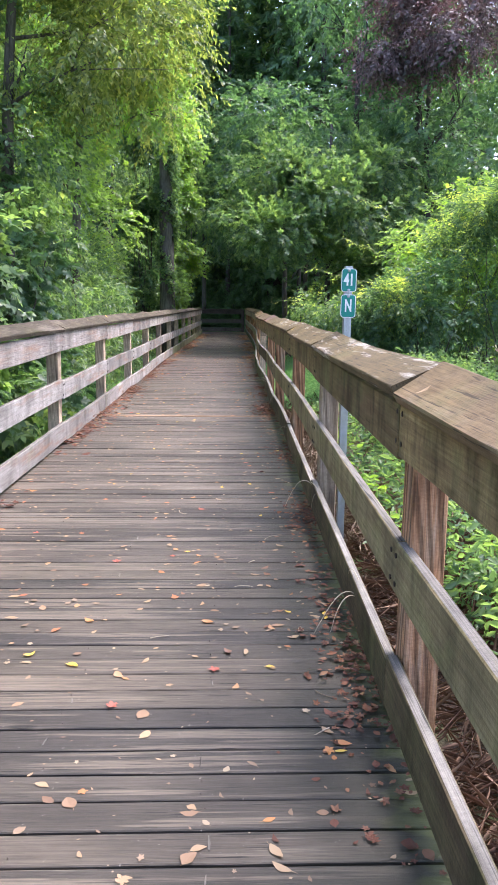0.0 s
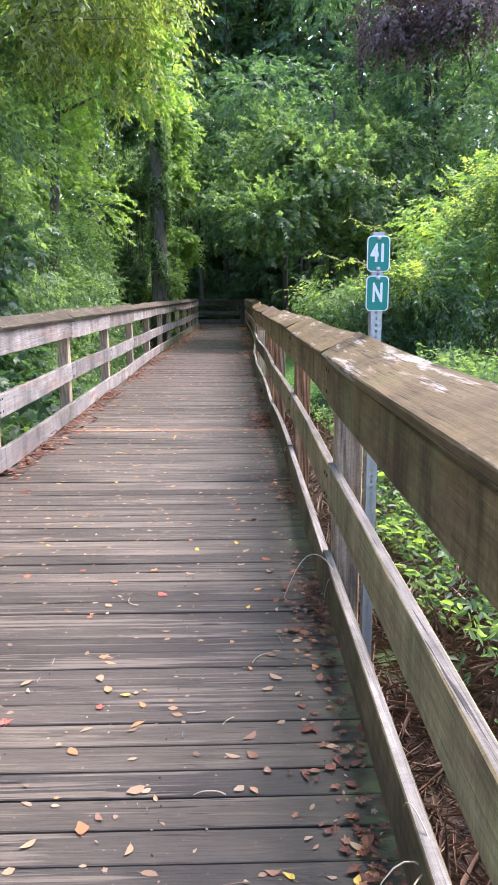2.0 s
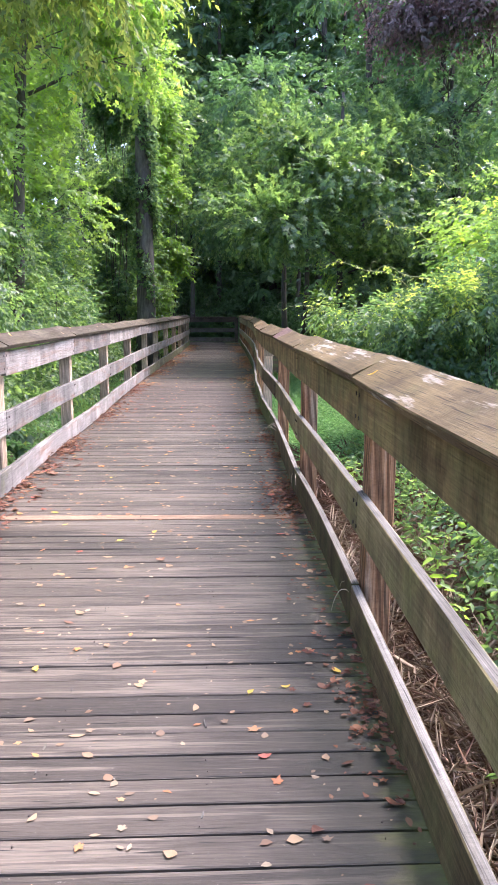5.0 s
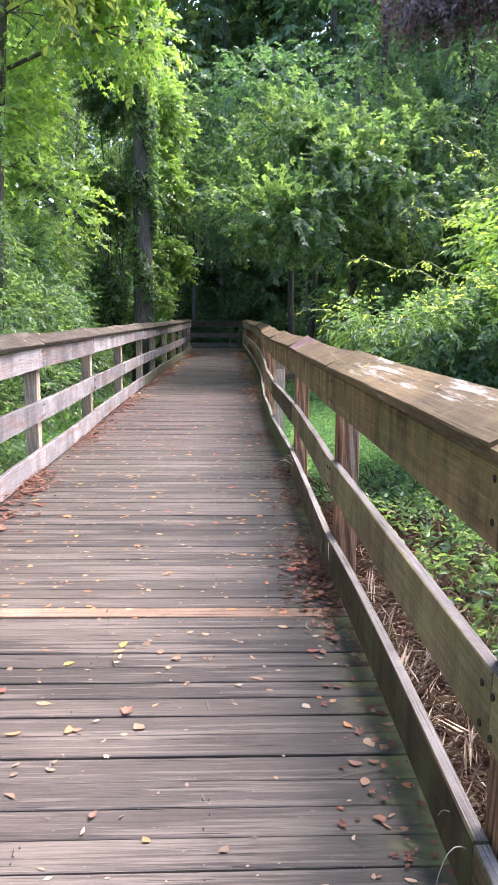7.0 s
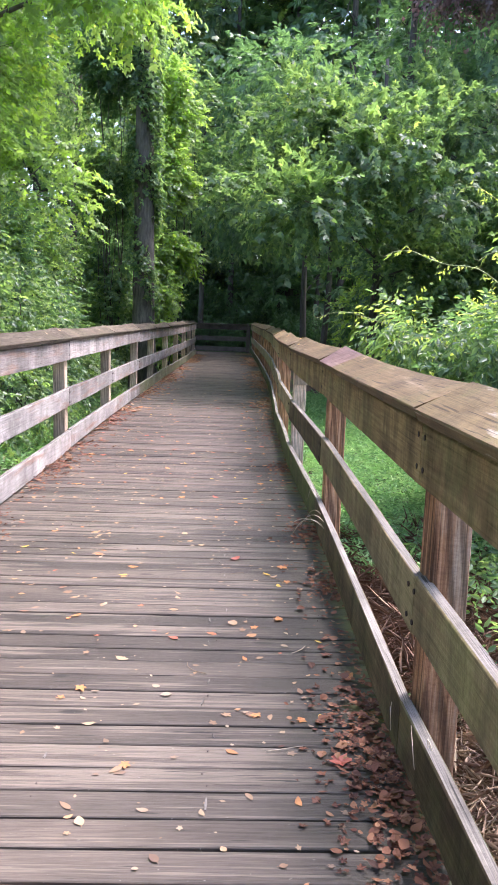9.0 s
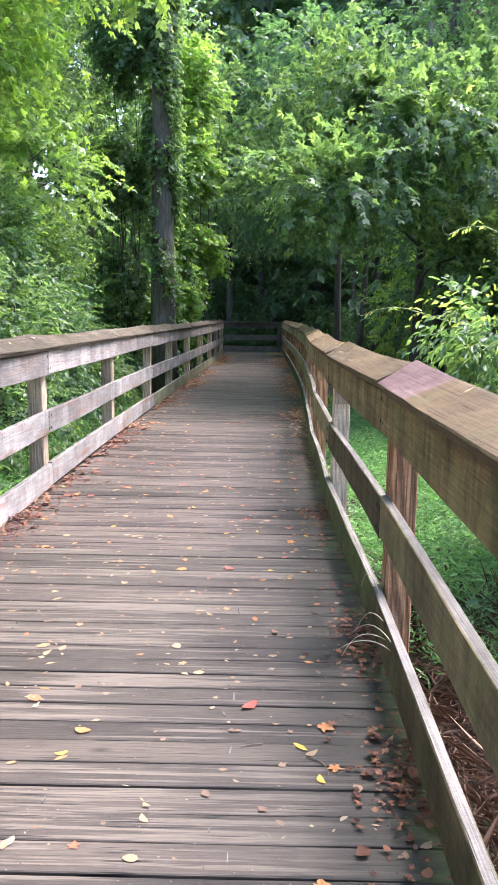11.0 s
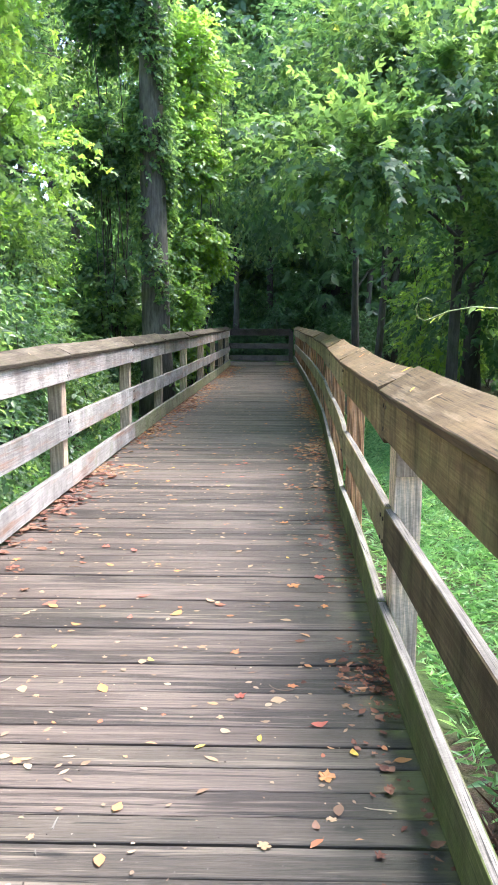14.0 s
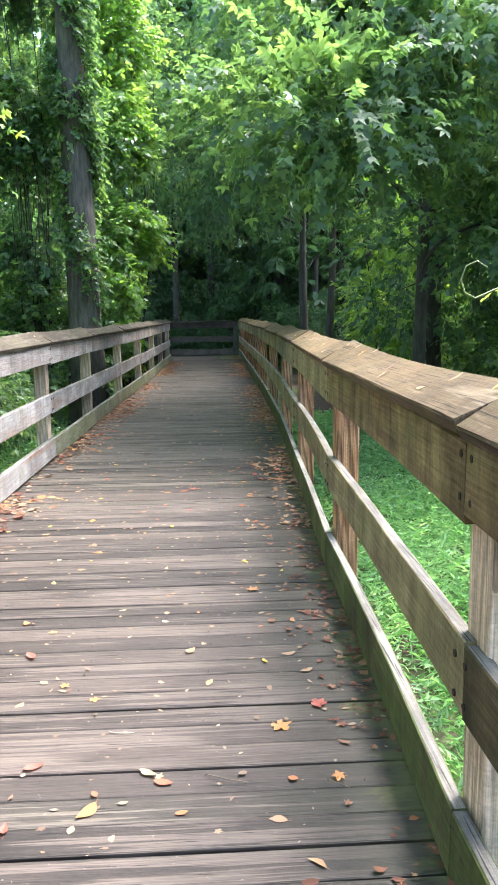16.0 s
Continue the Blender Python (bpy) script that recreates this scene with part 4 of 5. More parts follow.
tree((6.9, 28.4), 12.5, 0.18, [(5.4, 26.4, 9.4, 1.3, 1.3, 1.2), (7.0, 26, 9.8, 1.6, 1.4, 1.2), (6.2, 26.6, 11.2, 1.5, 1.4, 1.1), (8.4, 26.4, 10.4, 1.3, 1.3, 1.0), (7.6, 27, 12, 1.4, 1.4, 1.0)],
     M_LEAF_PURPLE, 2300, "tall tree with bronze-purple leaves", 160, leaf=0.13, bark=M_BARK_DARK, simple=True, droop=0.6, thick=0.95, twig=0.55)
# bright leaves put the backlight between the trunks into their colour
for k, (x, y) in enumerate(((4.6, 31.5), (6.2, 33.5), (7.8, 31.0), (5.4, 36), (9.5, 28.5))):
    shrub([(x, y, 1.2, 1.3, 1.3, 1.2), (x + 0.5, y + 0.4, 3.2, 1.4, 1.3, 1.2), (x - 0.3, y + 0.8, 5.0, 1.2, 1.2, 1.0)], M_LEAF_BRIGHT, 700, "sunlit yellow-green thicket seen between trunks", 380 + k, leaf=0.15, simple=True, stems=3, thick=0.8)
# far woods
for k in range(26):
    a = R.uniform(0, 1)
    x, y = -16 + 34 * ((k * 0.618) % 1), R.uniform(41, 62)
    if abs(x + 0.1) < 1.5:
        y += 8
    h = R.uniform(17, 25)
    blobs = [(x + R.uniform(-2, 2), y + R.uniform(-2, 2), z, R.uniform(1.8, 2.8), R.uniform(1.8, 2.8), R.uniform(1.4, 2.2)) for z in np.linspace(2.5, h, 10)]
    tree((x, y), h * 0.9, R.uniform(0.12, 0.24), blobs, M_LEAF_DARK if k % 3 == 0 or x > 2 else M_LEAF, 720, "tall forest tree deep in the woods", 170 + k, leaf=0.38, bark=M_BARK_DARK, simple=True)
for k, (x, y) in enumerate(((-2.6, 50), (-0.6, 55), (1.2, 52), (2.8, 49), (4.6, 54), (0.2, 46.5), (6.4, 50))):
    blobs = [(x + R.uniform(-1.3, 1.3), y + R.uniform(-1.5, 1.5), z, R.uniform(1.5, 2.1), R.uniform(1.5, 2.1), R.uniform(1.4, 2.0)) for z in np.linspace(8, 24, 9)]
    tree((x, y), 22, 0.15, blobs, M_LEAF_DARK if k % 2 else M_LEAF, 640, "tall slender forest tree straight beyond the bend", 410 + k, leaf=0.36, bark=M_BARK_DARK, simple=True)
# woods to the sides, and unseen trees added behind the start to close off light
for k in range(14):
    x, y = ((-1) ** k) * R.uniform(7, 13), -14 + 4.2 * k
    h = R.uniform(9, 13)
    blobs = [(x + R.uniform(-2, 2), y + R.uniform(-2, 2), z, 2.3, 2.3, 1.8) for z in np.linspace(1.5, h, 5)]
    tree((x, y), h * 0.9, 0.18, blobs, M_LEAF, 900 if y > 0 else 260, "tall forest tree beside the trail", 210 + k, leaf=0.17 if y > 0 else 0.36, bark=M_BARK_DARK, simple=True)

# crowns closing over the bend
for k, (x, y, h) in enumerate([(3.6, 36.5, 10), (-3.0, 35.6, 9), (2.8, 34.4, 9), (-1.0, 41.0, 11), (3.8, 41.5, 11), (-4.5, 39.5, 10)]):
    blobs = [(x * 0.62 + R.uniform(-1.2, 1.2), y + R.uniform(-1.3, 1.3), z, R.uniform(1.7, 2.3), R.uniform(1.7, 2.3), R.uniform(0.9, 1.3)) for z in np.linspace(4.6, h, 6)]
    tree((x, y), h * 0.85, 0.13, blobs, M_LEAF_DARK if k in (0, 2) else M_LEAF, 760, "slender tree with a crown closing over the bend", 330 + k, leaf=0.2, bark=M_BARK_DARK, simple=True)
# thickets added against bright gaps of sky and ground, shade in their dark leaves
for k in range(13):
    x, y = -16 + 2.7 * k, R.uniform(47, 52)
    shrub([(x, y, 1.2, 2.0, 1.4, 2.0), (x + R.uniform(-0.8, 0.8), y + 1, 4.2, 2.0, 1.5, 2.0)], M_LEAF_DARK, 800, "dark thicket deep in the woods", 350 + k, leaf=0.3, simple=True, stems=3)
for k in range(10):
    x = -15 + 3.4 * k
    shrub([(x, 66 + R.uniform(-2, 2), 1.5, 2.8, 2.0, 2.6), (x + R.uniform(-1, 1), 67, 5.5, 2.8, 2.0, 2.6)], M_LEAF_DARK, 750, "far dark thicket closing the woods", 430 + k, leaf=0.5, simple=True, stems=3)
for k, (x, y) in enumerate(((-2.4, 40.2), (-0.9, 40.6), (0.7, 40.4), (2.2, 40.0), (3.4, 38.6))):
    shrub([(x, y, 0.0, 1.0, 0.7, 0.8), (x + 0.3, y + 0.4, 1.0, 0.9, 0.7, 0.6)], M_LEAF_DARK, 800, "low dark shrub behind the end railing", 450 + k, leaf=0.11, simple=True, stems=4, thick=0.9)
# understory beyond the bend, the shade there put into its dark leaves
for k in range(16):
    x, y = -11 + 1.45 * k, R.uniform(40, 45)
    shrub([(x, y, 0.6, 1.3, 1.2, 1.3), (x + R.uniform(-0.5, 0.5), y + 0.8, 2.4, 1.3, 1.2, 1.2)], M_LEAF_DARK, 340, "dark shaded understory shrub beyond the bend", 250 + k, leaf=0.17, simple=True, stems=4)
# side understory below the dark trees
for k in range(9):
    x, y = 6.0 + R.uniform(-0.6, 1.6), 19 + 2.3 * k
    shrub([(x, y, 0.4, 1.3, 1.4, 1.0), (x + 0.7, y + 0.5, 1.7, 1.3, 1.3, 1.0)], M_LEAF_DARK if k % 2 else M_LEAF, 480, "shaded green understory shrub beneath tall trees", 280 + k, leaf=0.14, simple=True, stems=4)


# ---- ground cover ----
def sprig_field(name, n, box, material, seed, label, leaves=6, twig=0.18, length=0.11, ratio=0.2, upward=1.2, droop=0.0, lift=0.0, edge=0.0, category="grass"):
    """Low plants over a stretch of ground, thick and thin in patches."""
    nr = np.random.default_rng(seed)
    x, y = nr.uniform(box[0], box[1], n), nr.uniform(box[2], box[3], n)
    keep = np.sin(x * 1.7 + 2 * np.sin(y * 0.9)) + np.sin(y * 1.3 + x) > nr.normal(-0.8 + edge, 0.6, n)
    x, y = x[keep], y[keep]
    z = np.array([ground_z(a, b) for a, b in zip(x, y)]) + lift * nr.uniform(0, 1, len(x))
    tips = np.stack([x, y, z], 1)
    outs = nr.normal(0, 0.5, (len(x), 3))
    outs[:, 2] = upward
    v, f, k = sprays(nr, tips, outs, leaves, twig, length, ratio, droop, ratio < 0.3)
    ob = new(name, quick_mesh(name, v, f, k, material))
    return tagged(ob, label, category, kind="stuff")


sprig_field("grass", 21000, (1.15, 5.2, 13.2, 27), M_GRASS, 31, "bright green bamboo-like grass on the forest floor", twig=0.2, length=0.085, ratio=0.2, edge=-1.2)
sprig_field("grass", 7000, (-5.0, -1.75, 4, 31), M_GRASS, 32, "green grass and seedlings beneath the hedge", twig=0.2, length=0.11, ratio=0.22, edge=-0.6)
sprig_field("undergrowth", 2200, (1.5, 5.5, 7.5, 14), M_LEAF, 33, "scattered green broad-leaved seedlings", leaves=9, twig=0.3, length=0.065, ratio=0.45, lift=0.15, category="plants")
sprig_field("undergrowth", 2900, (1.2, 6.0, 1.0, 8.0), M_LEAF, 34, "green low plants below the railing", leaves=9, twig=0.36, length=0.065, ratio=0.45, lift=0.45, edge=-0.8, category="plants")
sprig_field("undergrowth", 500, (1.3, 4.0, 1.0, 9.0), M_LEAF_BRIGHT, 36, "bright green broad-leaved plants below the railing", leaves=7, twig=0.4, length=0.075, ratio=0.5, lift=0.5, edge=-0.4, category="plants")
sprig_field("pine_straw", 9000, (0.75, 2.1, 0.3, 14.5), M_STRAW, 35, "brown pine needles and dead stems on the soil", leaves=5, twig=0.1, length=0.24, ratio=0.025, upward=0.12, lift=0.04, edge=-1.5, category="litter")


sprig_field("dry_grass", 3200, (0.8, 1.9, 5.6, 11.0), M_SCRAP, 37, "tan dry grass stems on the soil", leaves=6, twig=0.16, length=0.2, ratio=0.03, upward=0.5, lift=0.05, edge=-0.8)


# ---- arching shoots of the bush ----
for k, (y, z, reach) in enumerate(((15.9, 1.35, 0.98), (15.4, 1.95, 0.75), (14.3, 1.15, 0.6), (15.0, 2.5, 0.5), (13.6, 1.8, 0.5), (14.9, 3.2, 0.45))):
    rng, nr = random.Random(400 + k), np.random.default_rng(400 + k)
    root = Vector((2.2 + 0.3 * z, y, z - 0.25))
    top = empty("vine_shoot", root, "slender curling yellow-green vine shoot with small leaves", "vine", "curling shoots of the bush")
    pts = [Vector((-reach * 1.6 * u, rng.uniform(-0.02, 0.02), 0.3 * math.sin(2.2 * u) + 0.05 * math.sin(9 * u))) for u in np.linspace(0, 1, 14)]
    tip = pts[-1]
    pts += [tip + Vector((-0.05 * math.sin(q), 0, 0.06 - 0.06 * math.cos(q))) for q in (0.8, 1.6, 2.4, 3.2, 4.0)]
    v, f = tube_data(pts, [0.007 - 0.0003 * q for q in range(len(pts))], 6)
    mesh_object("shoot_stem", v, f, M_SHOOT, top, smooth=True)
    tips = np.array([tuple(p) for p in pts[1:13]])
    outs = nr.normal(0, 0.6, (12, 3)) + np.array([-0.3, 0, 0.2])
    v, f, q = sprays(nr, tips, outs, 5, 0.1, 0.045, 0.45, 0.2)
    ob = new("shoot_foliage", quick_mesh("shoot_foliage", v, f, q, M_LEAF_TIP))
    ob.parent = top


# ---- fallen leaves ----
def curled_leaf(rng, size, ratio, lobes=0):
    """A dry leaf: pointed and folded along its rib, or lobed and crumpled, with a stalk."""
    fold, curl, skew = rng.uniform(-0.1, 0.4), rng.uniform(-0.2, 0.7), rng.uniform(-0.15, 0.15)
    pts, faces = [], []
    if lobes:
        n = 20
        pts.append(Vector((0, 0, 0.02 * size)))
        for k in range(n):
            a = 2 * math.pi * k / n + rng.uniform(-0.1, 0.1)
            r = 0.52 * size * rng.uniform(0.8, 1.1) * (1.05, 0.78, 0.55, 0.82)[k % 4] * (0.75 if 7 < k < 13 else 1.0)
            x, y = r * math.cos(a), r * math.sin(a) * max(ratio, 0.7)
            pts.append(Vector((x, y, 0.01 * size + fold * abs(y) * 0.6 + abs(curl) * x * x / size * 0.7 + rng.uniform(0, 0.1) * size)))
        faces = [(0, 1 + k, 1 + (k + 1) % n) for k in range(n)]
        tail = Vector((-0.3 * size, 0, 0.012 * size))
    else:
        n = 6
        for k in range(n + 1):
            u = k / n
            x = (u - 0.5) * size
            half = 0.5 * size * ratio * math.sin(math.pi * min(u * 0.94 + 0.03, 1) ** 0.85) * rng.uniform(0.86, 1.1)
            mid = skew * size * math.sin(math.pi * u)
            z = 0.01 * size + max(0.0, curl) * x * x / size
            pts += [Vector((x, mid + half, z + fold * half)), Vector((x, mid, z)), Vector((x, mid - half, z + max(0.0, fold) * half * rng.uniform(0.5, 1.4)))]
        for k in range(n):
            for q in (0, 1):
                faces.append((k * 3 + q, k * 3 + q + 1, k * 3 + q + 4, k * 3 + q + 3))
        tail = Vector((-0.48 * size, 0, 0.012 * size))
    base = len(pts)
    end = tail + Vector((-rng.uniform(0.2, 0.4) * size, rng.uniform(-0.15, 0.15) * size, 0))
    pts += [tail + Vector((0, 0.015 * size, 0)), tail - Vector((0, 0.015 * size, 0)), end]
    faces.append((base, base + 1, base + 2))
    low = min(p.z for p in pts)
    return [p - Vector((0, 0, low - 0.001)) for p in pts], faces


RL = random.Random(77)
shapes = []
for k in range(30):
    lob = k % 5 == 2 or k % 5 == 3
    v, f = curled_leaf(RL, 1.0, 1.0 if lob and k % 2 else RL.uniform(0.4, 0.6), 1 if lob and k % 2 else 0)
    me = bpy.data.meshes.new("fallen_leaf")
    me.from_pydata([tuple(p) for p in v], [], f)
    me.materials.append(FALLEN[k % 5])
    shapes.append(me)
LEAF_WORDS = ("pale tan", "yellow", "orange", "dull red", "brown")
for k in range(290):
    y = 1.4 + 21 * RL.random() ** 1.25
    u = RL.random() if RL.random() < 0.62 else (RL.random() * 0.16 if RL.random() < 0.5 else 1 - RL.random() * 0.2)
    x = x_left(y) + 0.04 + (x_right(y) - x_left(y) - 0.08) * u
    i = RL.choices(range(5), (4, 2, 1.6, 1.0, 1.6) if y < 10 else (1.6, 1.8, 3.6, 1.5, 1.2))[0]
    ob = new("fallen_leaf", RL.choice(shapes[i::5]))
    ob.location = (x, y, 0.002)
    size = RL.uniform(0.03, 0.06) * (1.35 if i in (2, 3) and y > 9 else 1)
    ob.scale = (size, size, size)
    ob.rotation_euler = (0, 0, RL.uniform(0, 6.28))
    tagged(ob, "dry %s fallen leaf lying on the deck" % LEAF_WORDS[i], "leaf", "fallen leaves on the deck")


def leaf_on_cap(side, y, u, i):
    """A fallen leaf on a sloping cap board, u metres up the slope from its middle."""
    x = (x_right if side > 0 else x_left)(y)
    ob = new("fallen_leaf", RL.choice(shapes[i::5]))
    ob.location = (x + side * (0.053 + 0.87 * u), y, 1.144 + 0.49 * u)
    size = RL.uniform(0.03, 0.055)
    ob.scale = (size, size, size)
    ob.rotation_euler = Matrix.Rotation(radians(-29 * side), 3, "Y").to_euler()
    ob.rotation_euler.rotate_axis("Z", RL.uniform(0, 6.28))
    tagged(ob, "dry %s fallen leaf lying on the cap board" % LEAF_WORDS[i], "leaf", "fallen leaves on the cap boards")


for y, u, i in ((2.15, -0.05, 0), (3.9, 0.03, 0), (7.3, -0.04, 1), (8.25, 0.02, 0), (9.3, 0.0, 1), (11.6, 0.04, 0), (14.2, -0.02, 0), (15.3, 0.03, 0), (15.9, -0.05, 0), (16.6, 0.02, 2), (18.6, 0.0, 0)):
    leaf_on_cap(1, y, u, i)
for k in range(22):
    leaf_on_cap(1, 14.6 + 0.36 * k + RL.uniform(-0.15, 0.15), RL.uniform(-0.06, 0.06), RL.choice((0, 0, 0, 4, 1)))
for y, u, i in ((9.1, 0.0, 0), (10.6, 0.03, 1), (12.3, -0.03, 0), (13.0, 0.04, 1), (14.6, 0.0, 0), (15.2, 0.03, 0), (17.1, -0.02, 0), (20.3, 0.0, 0)):
    leaf_on_cap(-1, y, u, i)


def litter(name, n, side, seed, width, y0, y1, label, big=0.045, heap=0.0, material=M_DEAD):
    """Drifts of dead leaves along the foot of a railing."""
    rng = random.Random(seed)
    out = []
    while len(out) < n:
        y = rng.gauss((y0 + y1) / 2, (y1 - y0) / 4) if heap else rng.uniform(y0, y1)
        if math.sin(y * 1.9 + side) + math.sin(y * 0.83) + 0.35 * rng.random() < rng.gauss(0.2, 0.7) and not heap:
            continue
        d = abs(rng.gauss(0, width))
        if d > 0.6:
            continue
        x = (x_right(y) + 0.02 - d) if side > 0 else (x_left(y) - 0.02 + d)
        v, f = curled_leaf(rng, 0.014 + big * rng.random() ** 1.6, rng.uniform(0.4, 0.95), rng.random() < 0.5)
        m = pose(x, y, 0.002 + rng.random() * (0.02 + heap) * max(0, 1 - d / (0.2 + heap * 3)), rng.uniform(-12, 12) * (1 + 25 * heap), rng.uniform(-12, 12) * (1 + 25 * heap), rng.uniform(0, 360))
        out.append(([m @ p for p in v], f))
    v, f = joined(out)
    tagged(mesh_object(name, v, f, material), label, "litter", kind="stuff")


litter("leaf_litter", 1500, 1, 5, 0.12, 1.2, 24, "drift of dead brown and red leaves along the mossy railing", 0.032)
litter("leaf_litter", 1500, -1, 6, 0.12, 5, 30, "drift of rust-brown dead leaves along the grey railing", 0.075)


def crumbs(n, seed, small, large, power, material, name, label):
    """Scraps of leaf strewn over the boards."""
    rng = random.Random(seed)
    out = []
    for _ in range(n):
        y = 1.2 + 30 * rng.random()
        x = x_left(y) + (x_right(y) - x_left(y)) * rng.random()
        v, f = curled_leaf(rng, small + large * rng.random() ** power, rng.uniform(0.3, 0.8), rng.random() < 0.25)
        m = pose(x, y, 0.002, 0, 0, rng.uniform(0, 360)) @ Matrix.Diagonal((1, 1, 0.4, 1))
        out.append(([m @ p for p in v], f))
    v, f = joined(out)
    tagged(mesh_object(name, v, f, material), label, "litter", kind="stuff")


crumbs(3200, 8, 0.009, 0.03, 2, M_SCRAP, "leaf_scraps", "tiny pale leaf scraps strewn over the boards")
crumbs(1300, 12, 0.022, 0.036, 1.6, M_MIXED, "small_leaves", "small tan and rust dry leaves strewn over the boards")
litter("leaf_litter", 3600, 1, 7, 0.19, 18, 37, "drift of tan and rust dead leaves at the deck's shaded edge", 0.07, material=M_MIXED)
for k, (side, y0, y1, n, wide) in enumerate(((1, 9.25, 10.55, 420, 0.15), (1, 11.2, 11.9, 120, 0.13), (1, 12.1, 12.9, 170, 0.13), (1, 14.3, 15.0, 120, 0.13), (1, 4.3, 5.4, 190, 0.12), (1, 6.3, 7.2, 110, 0.1), (1, 2.2, 3.4, 130, 0.13), (-1, 11.5, 12.8, 300, 0.14), (-1, 13.3, 15.0, 200, 0.17), (-1, 8.8, 10.2, 140, 0.12))):
    litter("leaf_pile", int(1.9 * n), side, 500 + k, 0.8 * wide, y0, y1, "matted heap of rust-brown dead leaves against the railing", 0.03, 0.025, M_PILE)
litter("leaf_litter", 3000, -1, 9, 0.17, 18.5, 37, "thick drift of rust-brown leaves at the deck's far edge", 0.07, material=M_MIXED)


# ---- dry vines on the lower rail ----
for k, y in enumerate((3.2, 4.75, 7.45, 9.9, 12.15, 12.4)):
    rng = random.Random(300 + k)
    top = empty("dry_vine", (x_right(y), y, 0), "pale dry vine stem curling over the lower rail", "vine", "dry vines on the railing")
    for j in range(3):
        a = Vector((0.12, rng.uniform(-0.3, 0.3), -0.1))
        b = Vector((rng.uniform(-0.22, 0.02), rng.uniform(-0.35, 0.35), rng.uniform(0.01, 0.2)))
        c = Vector((-0.02, (a.y + b.y) / 2 + rng.uniform(-0.1, 0.1), rng.uniform(0.26, 0.42)))
        k1, k2, k3 = rng.uniform(3, 9), rng.uniform(0, 6), rng.uniform(0.01, 0.035)
        pts = [a * (1 - u) ** 2 + c * 2 * u * (1 - u) + b * u * u + Vector((0, k3 * math.sin(k1 * u + k2), k3 * math.cos(k1 * u + k2))) * u for u in np.linspace(0, 1, 14)]
        v, f = tube_data(pts, [0.0034 - 0.00017 * q for q in range(14)], 5)
        mesh_object("tendril", v, f, M_TENDRIL, top, smooth=True)


# ---- twigs on the deck ----
RT = random.Random(61)
for k in range(26):
    y = RT.uniform(1.8, 16)
    x = x_right(y) - RT.uniform(0.08, 0.5) if k % 3 else RT.uniform(-1.2, 0.4)
    top = Vector((x, y, 0.006))
    n, size, bend = 9, RT.uniform(0.06, 0.17), RT.uniform(-1.8, 1.8)
    a, p, pts = RT.uniform(0, 6.28), Vector((0, 0, 0)), []
    for q in range(n):
        pts.append(p.copy())
        a += bend / n + RT.uniform(-0.12, 0.12)
        p = p + Vector((math.cos(a), math.sin(a), 0)) * size / n
    v, f = tube_data(pts, [0.0022 - 0.00012 * q for q in range(n)], 5)
    ob = mesh_object("twig", v, f, M_TENDRIL if k % 2 else M_TWIG, smooth=True)
    ob.location = top
    tagged(ob, "thin dry curved twig lying on the deck", "twig", "twigs on the deck")


# ---- deck ----
deck = empty("deck", (0, 0, 0), "weathered grey-brown timber boardwalk deck", "boardwalk", kind="structure")
RB = random.Random(21)
board_meshes = []
for k in range(10):
    w = 0.1135 - 0.002 * (k % 3)
    v, f = beam_data([(x, RB.uniform(-0.002, 0.002), -0.02 + RB.uniform(-0.0012, 0.0012)) for x in (-0.5, -0.3, 0, 0.25, 0.5)], Vector((0, 0, 1)), w, 0.038, 0.003)
    me = bpy.data.meshes.new("deck_board")
    me.from_pydata([tuple(p) for p in v], [], f)
    me.materials.append(M_DECK)
    board_meshes.append(me)
tan_mesh = board_meshes[0].copy()
tan_mesh.materials[0] = M_TAN
dark_meshes, red_meshes = [], []
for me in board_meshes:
    for kind, m in ((dark_meshes, M_DECK_DARK), (red_meshes, M_DECK_RED)):
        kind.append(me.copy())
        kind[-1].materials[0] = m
rest = []
centres = [TAN - 0.1252 * k for k in range(92)] + [TAN + 0.1205 * k for k in range(1, 238)]
for y in centres:
    xl, xr = x_left(y) - 0.12, x_right(y) + 0.035
    if y > TURN_Y + 0.1:
        xl = -3.4
    mid, turn = (xl + xr) / 2 + RB.uniform(-0.008, 0.008), RB.uniform(-0.0015, 0.0015) + 0.004
    if y == TAN:
        turn = -0.004
    if 0.4 < y < 36:
        ob = new("deck_board", tan_mesh if y == TAN else RB.choice(dark_meshes if y < 3.9 else red_meshes if RB.random() < lerp(y, ((12.6, 0), (15.5, 1), (18, 1), (20.5, 0))) else board_meshes))
        ob.parent = deck
        ob.location = (mid, y, RB.uniform(-0.0022, 0.0022))
        ob.scale = (xr - xl, 0.93 if y == TAN else RB.uniform(1.03, 1.068) if y < TAN else RB.uniform(1.0, 1.035), 1)
        ob.rotation_euler = (RB.uniform(-0.012, 0.012), 0, turn)
    else:
        rest.append(beam_data([(xl, y, -0.02), (xr, y, -0.02)], Vector((0, 0, 1)), 0.116, 0.038, 0.003))
v, f = joined(rest)
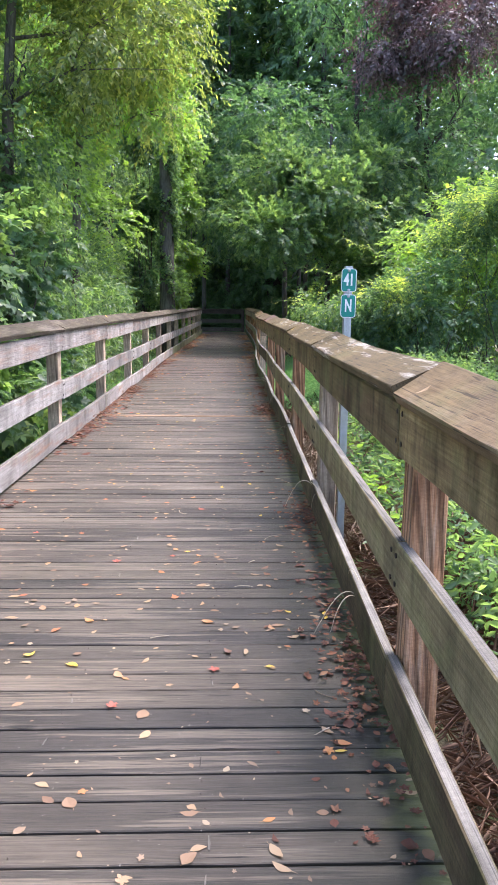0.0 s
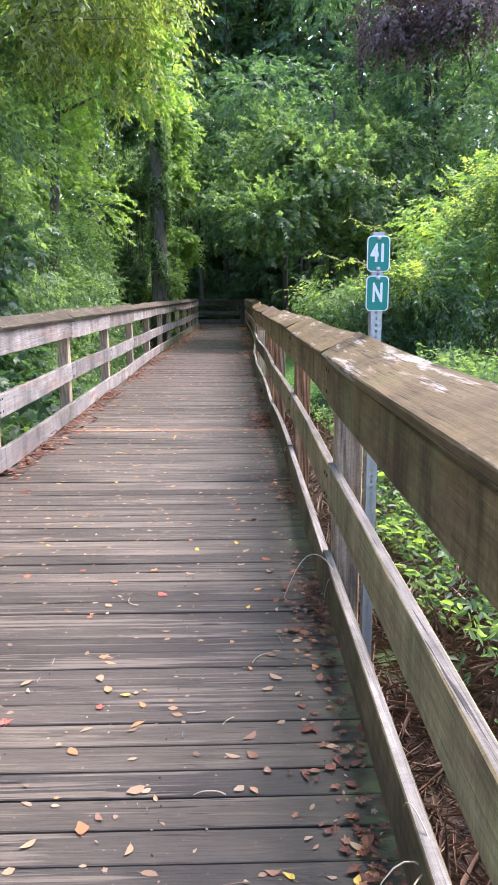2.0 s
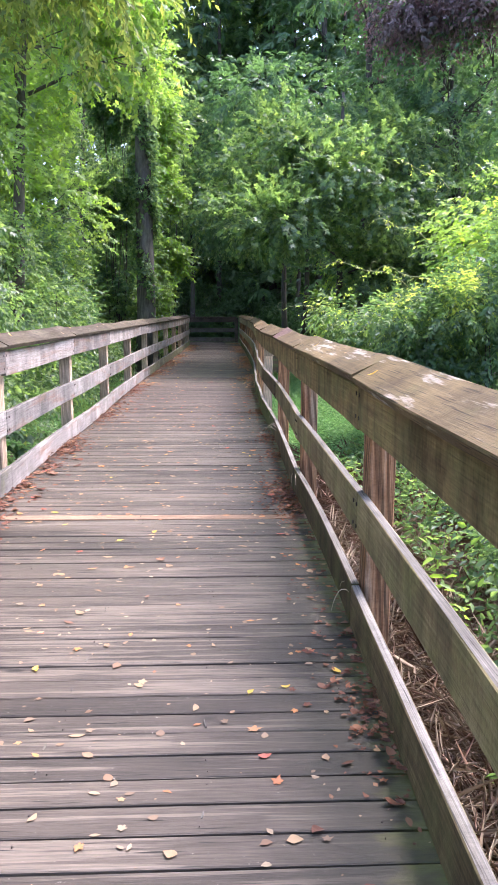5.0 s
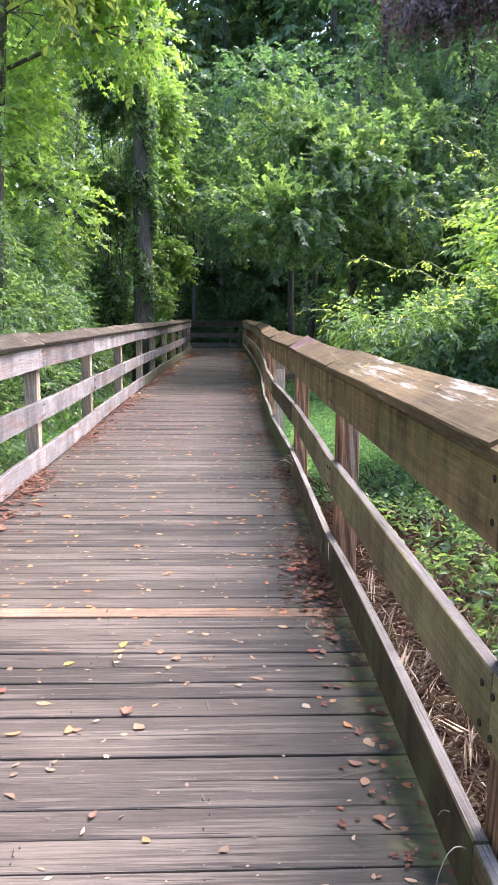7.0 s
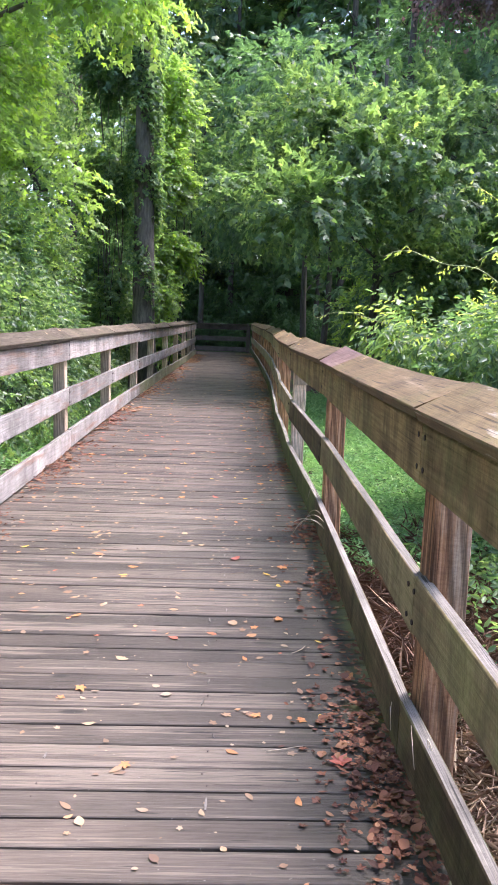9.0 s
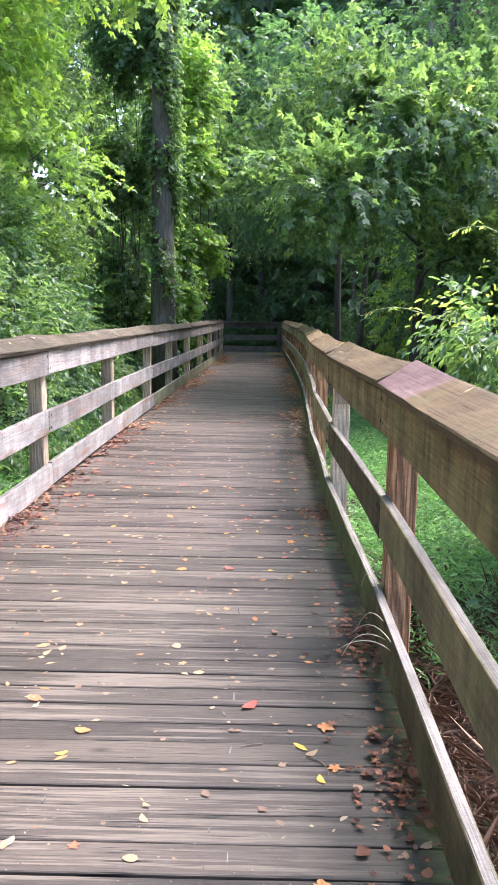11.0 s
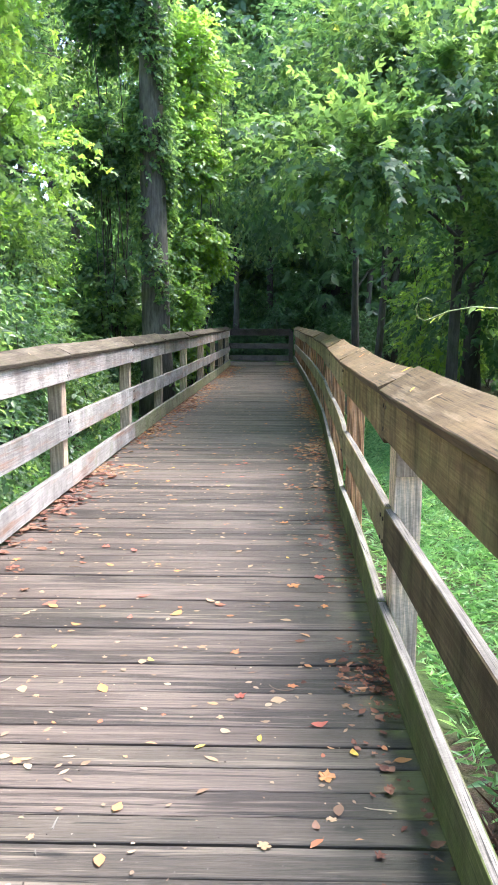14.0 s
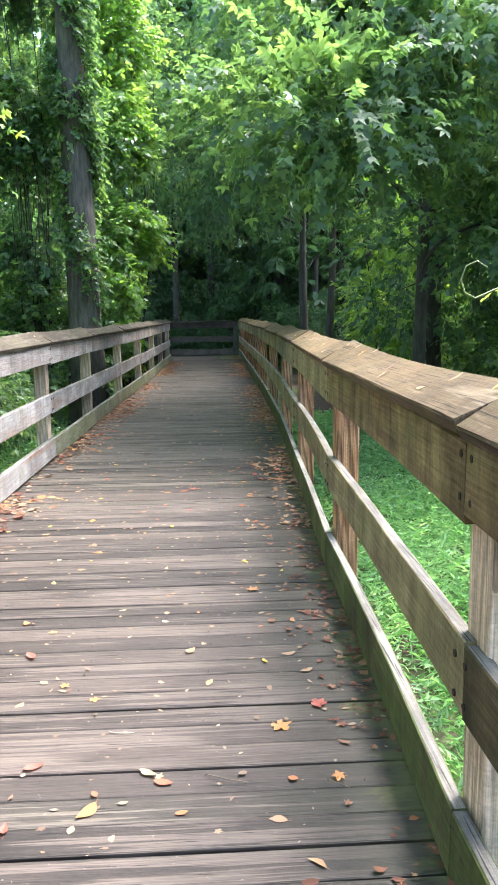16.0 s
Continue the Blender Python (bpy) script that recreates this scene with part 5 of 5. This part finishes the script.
tagged(mesh_object("far_decking", v, f, M_DECK, deck), kind="stuff")
for u in (0.06, 0.5, 0.94):
    pts = [(x_left(q) + (x_right(q) - x_left(q)) * u, q, -0.16) for q in np.linspace(-2, END, 14)]
    v, f = beam_data(pts, Vector((0, 0, 1)), 0.05, 0.235, 0.004)
    mesh_object("joist", v, f, M_FRAME, deck)
# nail heads with pale scuffs over the joists
marks = []
for y in centres:
    if not 0.4 < y < 24:
        continue
    xl, xr = x_left(y), x_right(y)
    for u in (0.05, 0.27, 0.5, 0.72, 0.94):
        for dy in (-0.03, 0.03):
            if RB.random() < 0.7:
                continue
            c = Vector((xl + (xr - xl) * u + RB.uniform(-0.012, 0.012), y + dy, 0.0035))
            r = RB.uniform(0.0012, 0.0024)
            ring = [c + Vector((math.cos(q) * r, math.sin(q) * r * RB.uniform(1, 2.2), 0)) for q in np.linspace(0, 2 * math.pi, 7)[:-1]]
            marks.append((ring + [p - Vector((0, 0, 0.006)) for p in ring], [tuple(range(6))] + [(q, 6 + q, 6 + (q + 1) % 6, (q + 1) % 6) for q in range(6)]))
v, f = joined(marks)
tagged(mesh_object("nail_heads", v, f, M_NAIL, deck), kind="stuff")
scuffs = []
for y in centres:
    if 0.4 < y < 14 and RB.random() < 0.5:
        c = Vector((x_left(y) + (x_right(y) - x_left(y)) * RB.choice((0.5, 0.72, 0.73)) + RB.uniform(-0.03, 0.03), y + RB.uniform(-0.02, 0.02), 0.0032))
        w, h, k = RB.uniform(0.0015, 0.004), RB.uniform(0.01, 0.03), RB.uniform(-0.004, 0.004)
        pts = [c + Vector((a * w + k * b, b * h, 0)) for a, b in ((-0.6, -1), (0.5, -1), (1, 0), (0.4, 1), (-0.5, 0.9), (-1, 0.1))]
        scuffs.append((pts + [p - Vector((0, 0, 0.005)) for p in pts], [tuple(range(6))] + [(q, 6 + q, 6 + (q + 1) % 6, (q + 1) % 6) for q in range(6)]))
v, f = joined(scuffs)
tagged(mesh_object("scuff_marks", v, f, M_SILVER, deck), kind="stuff")
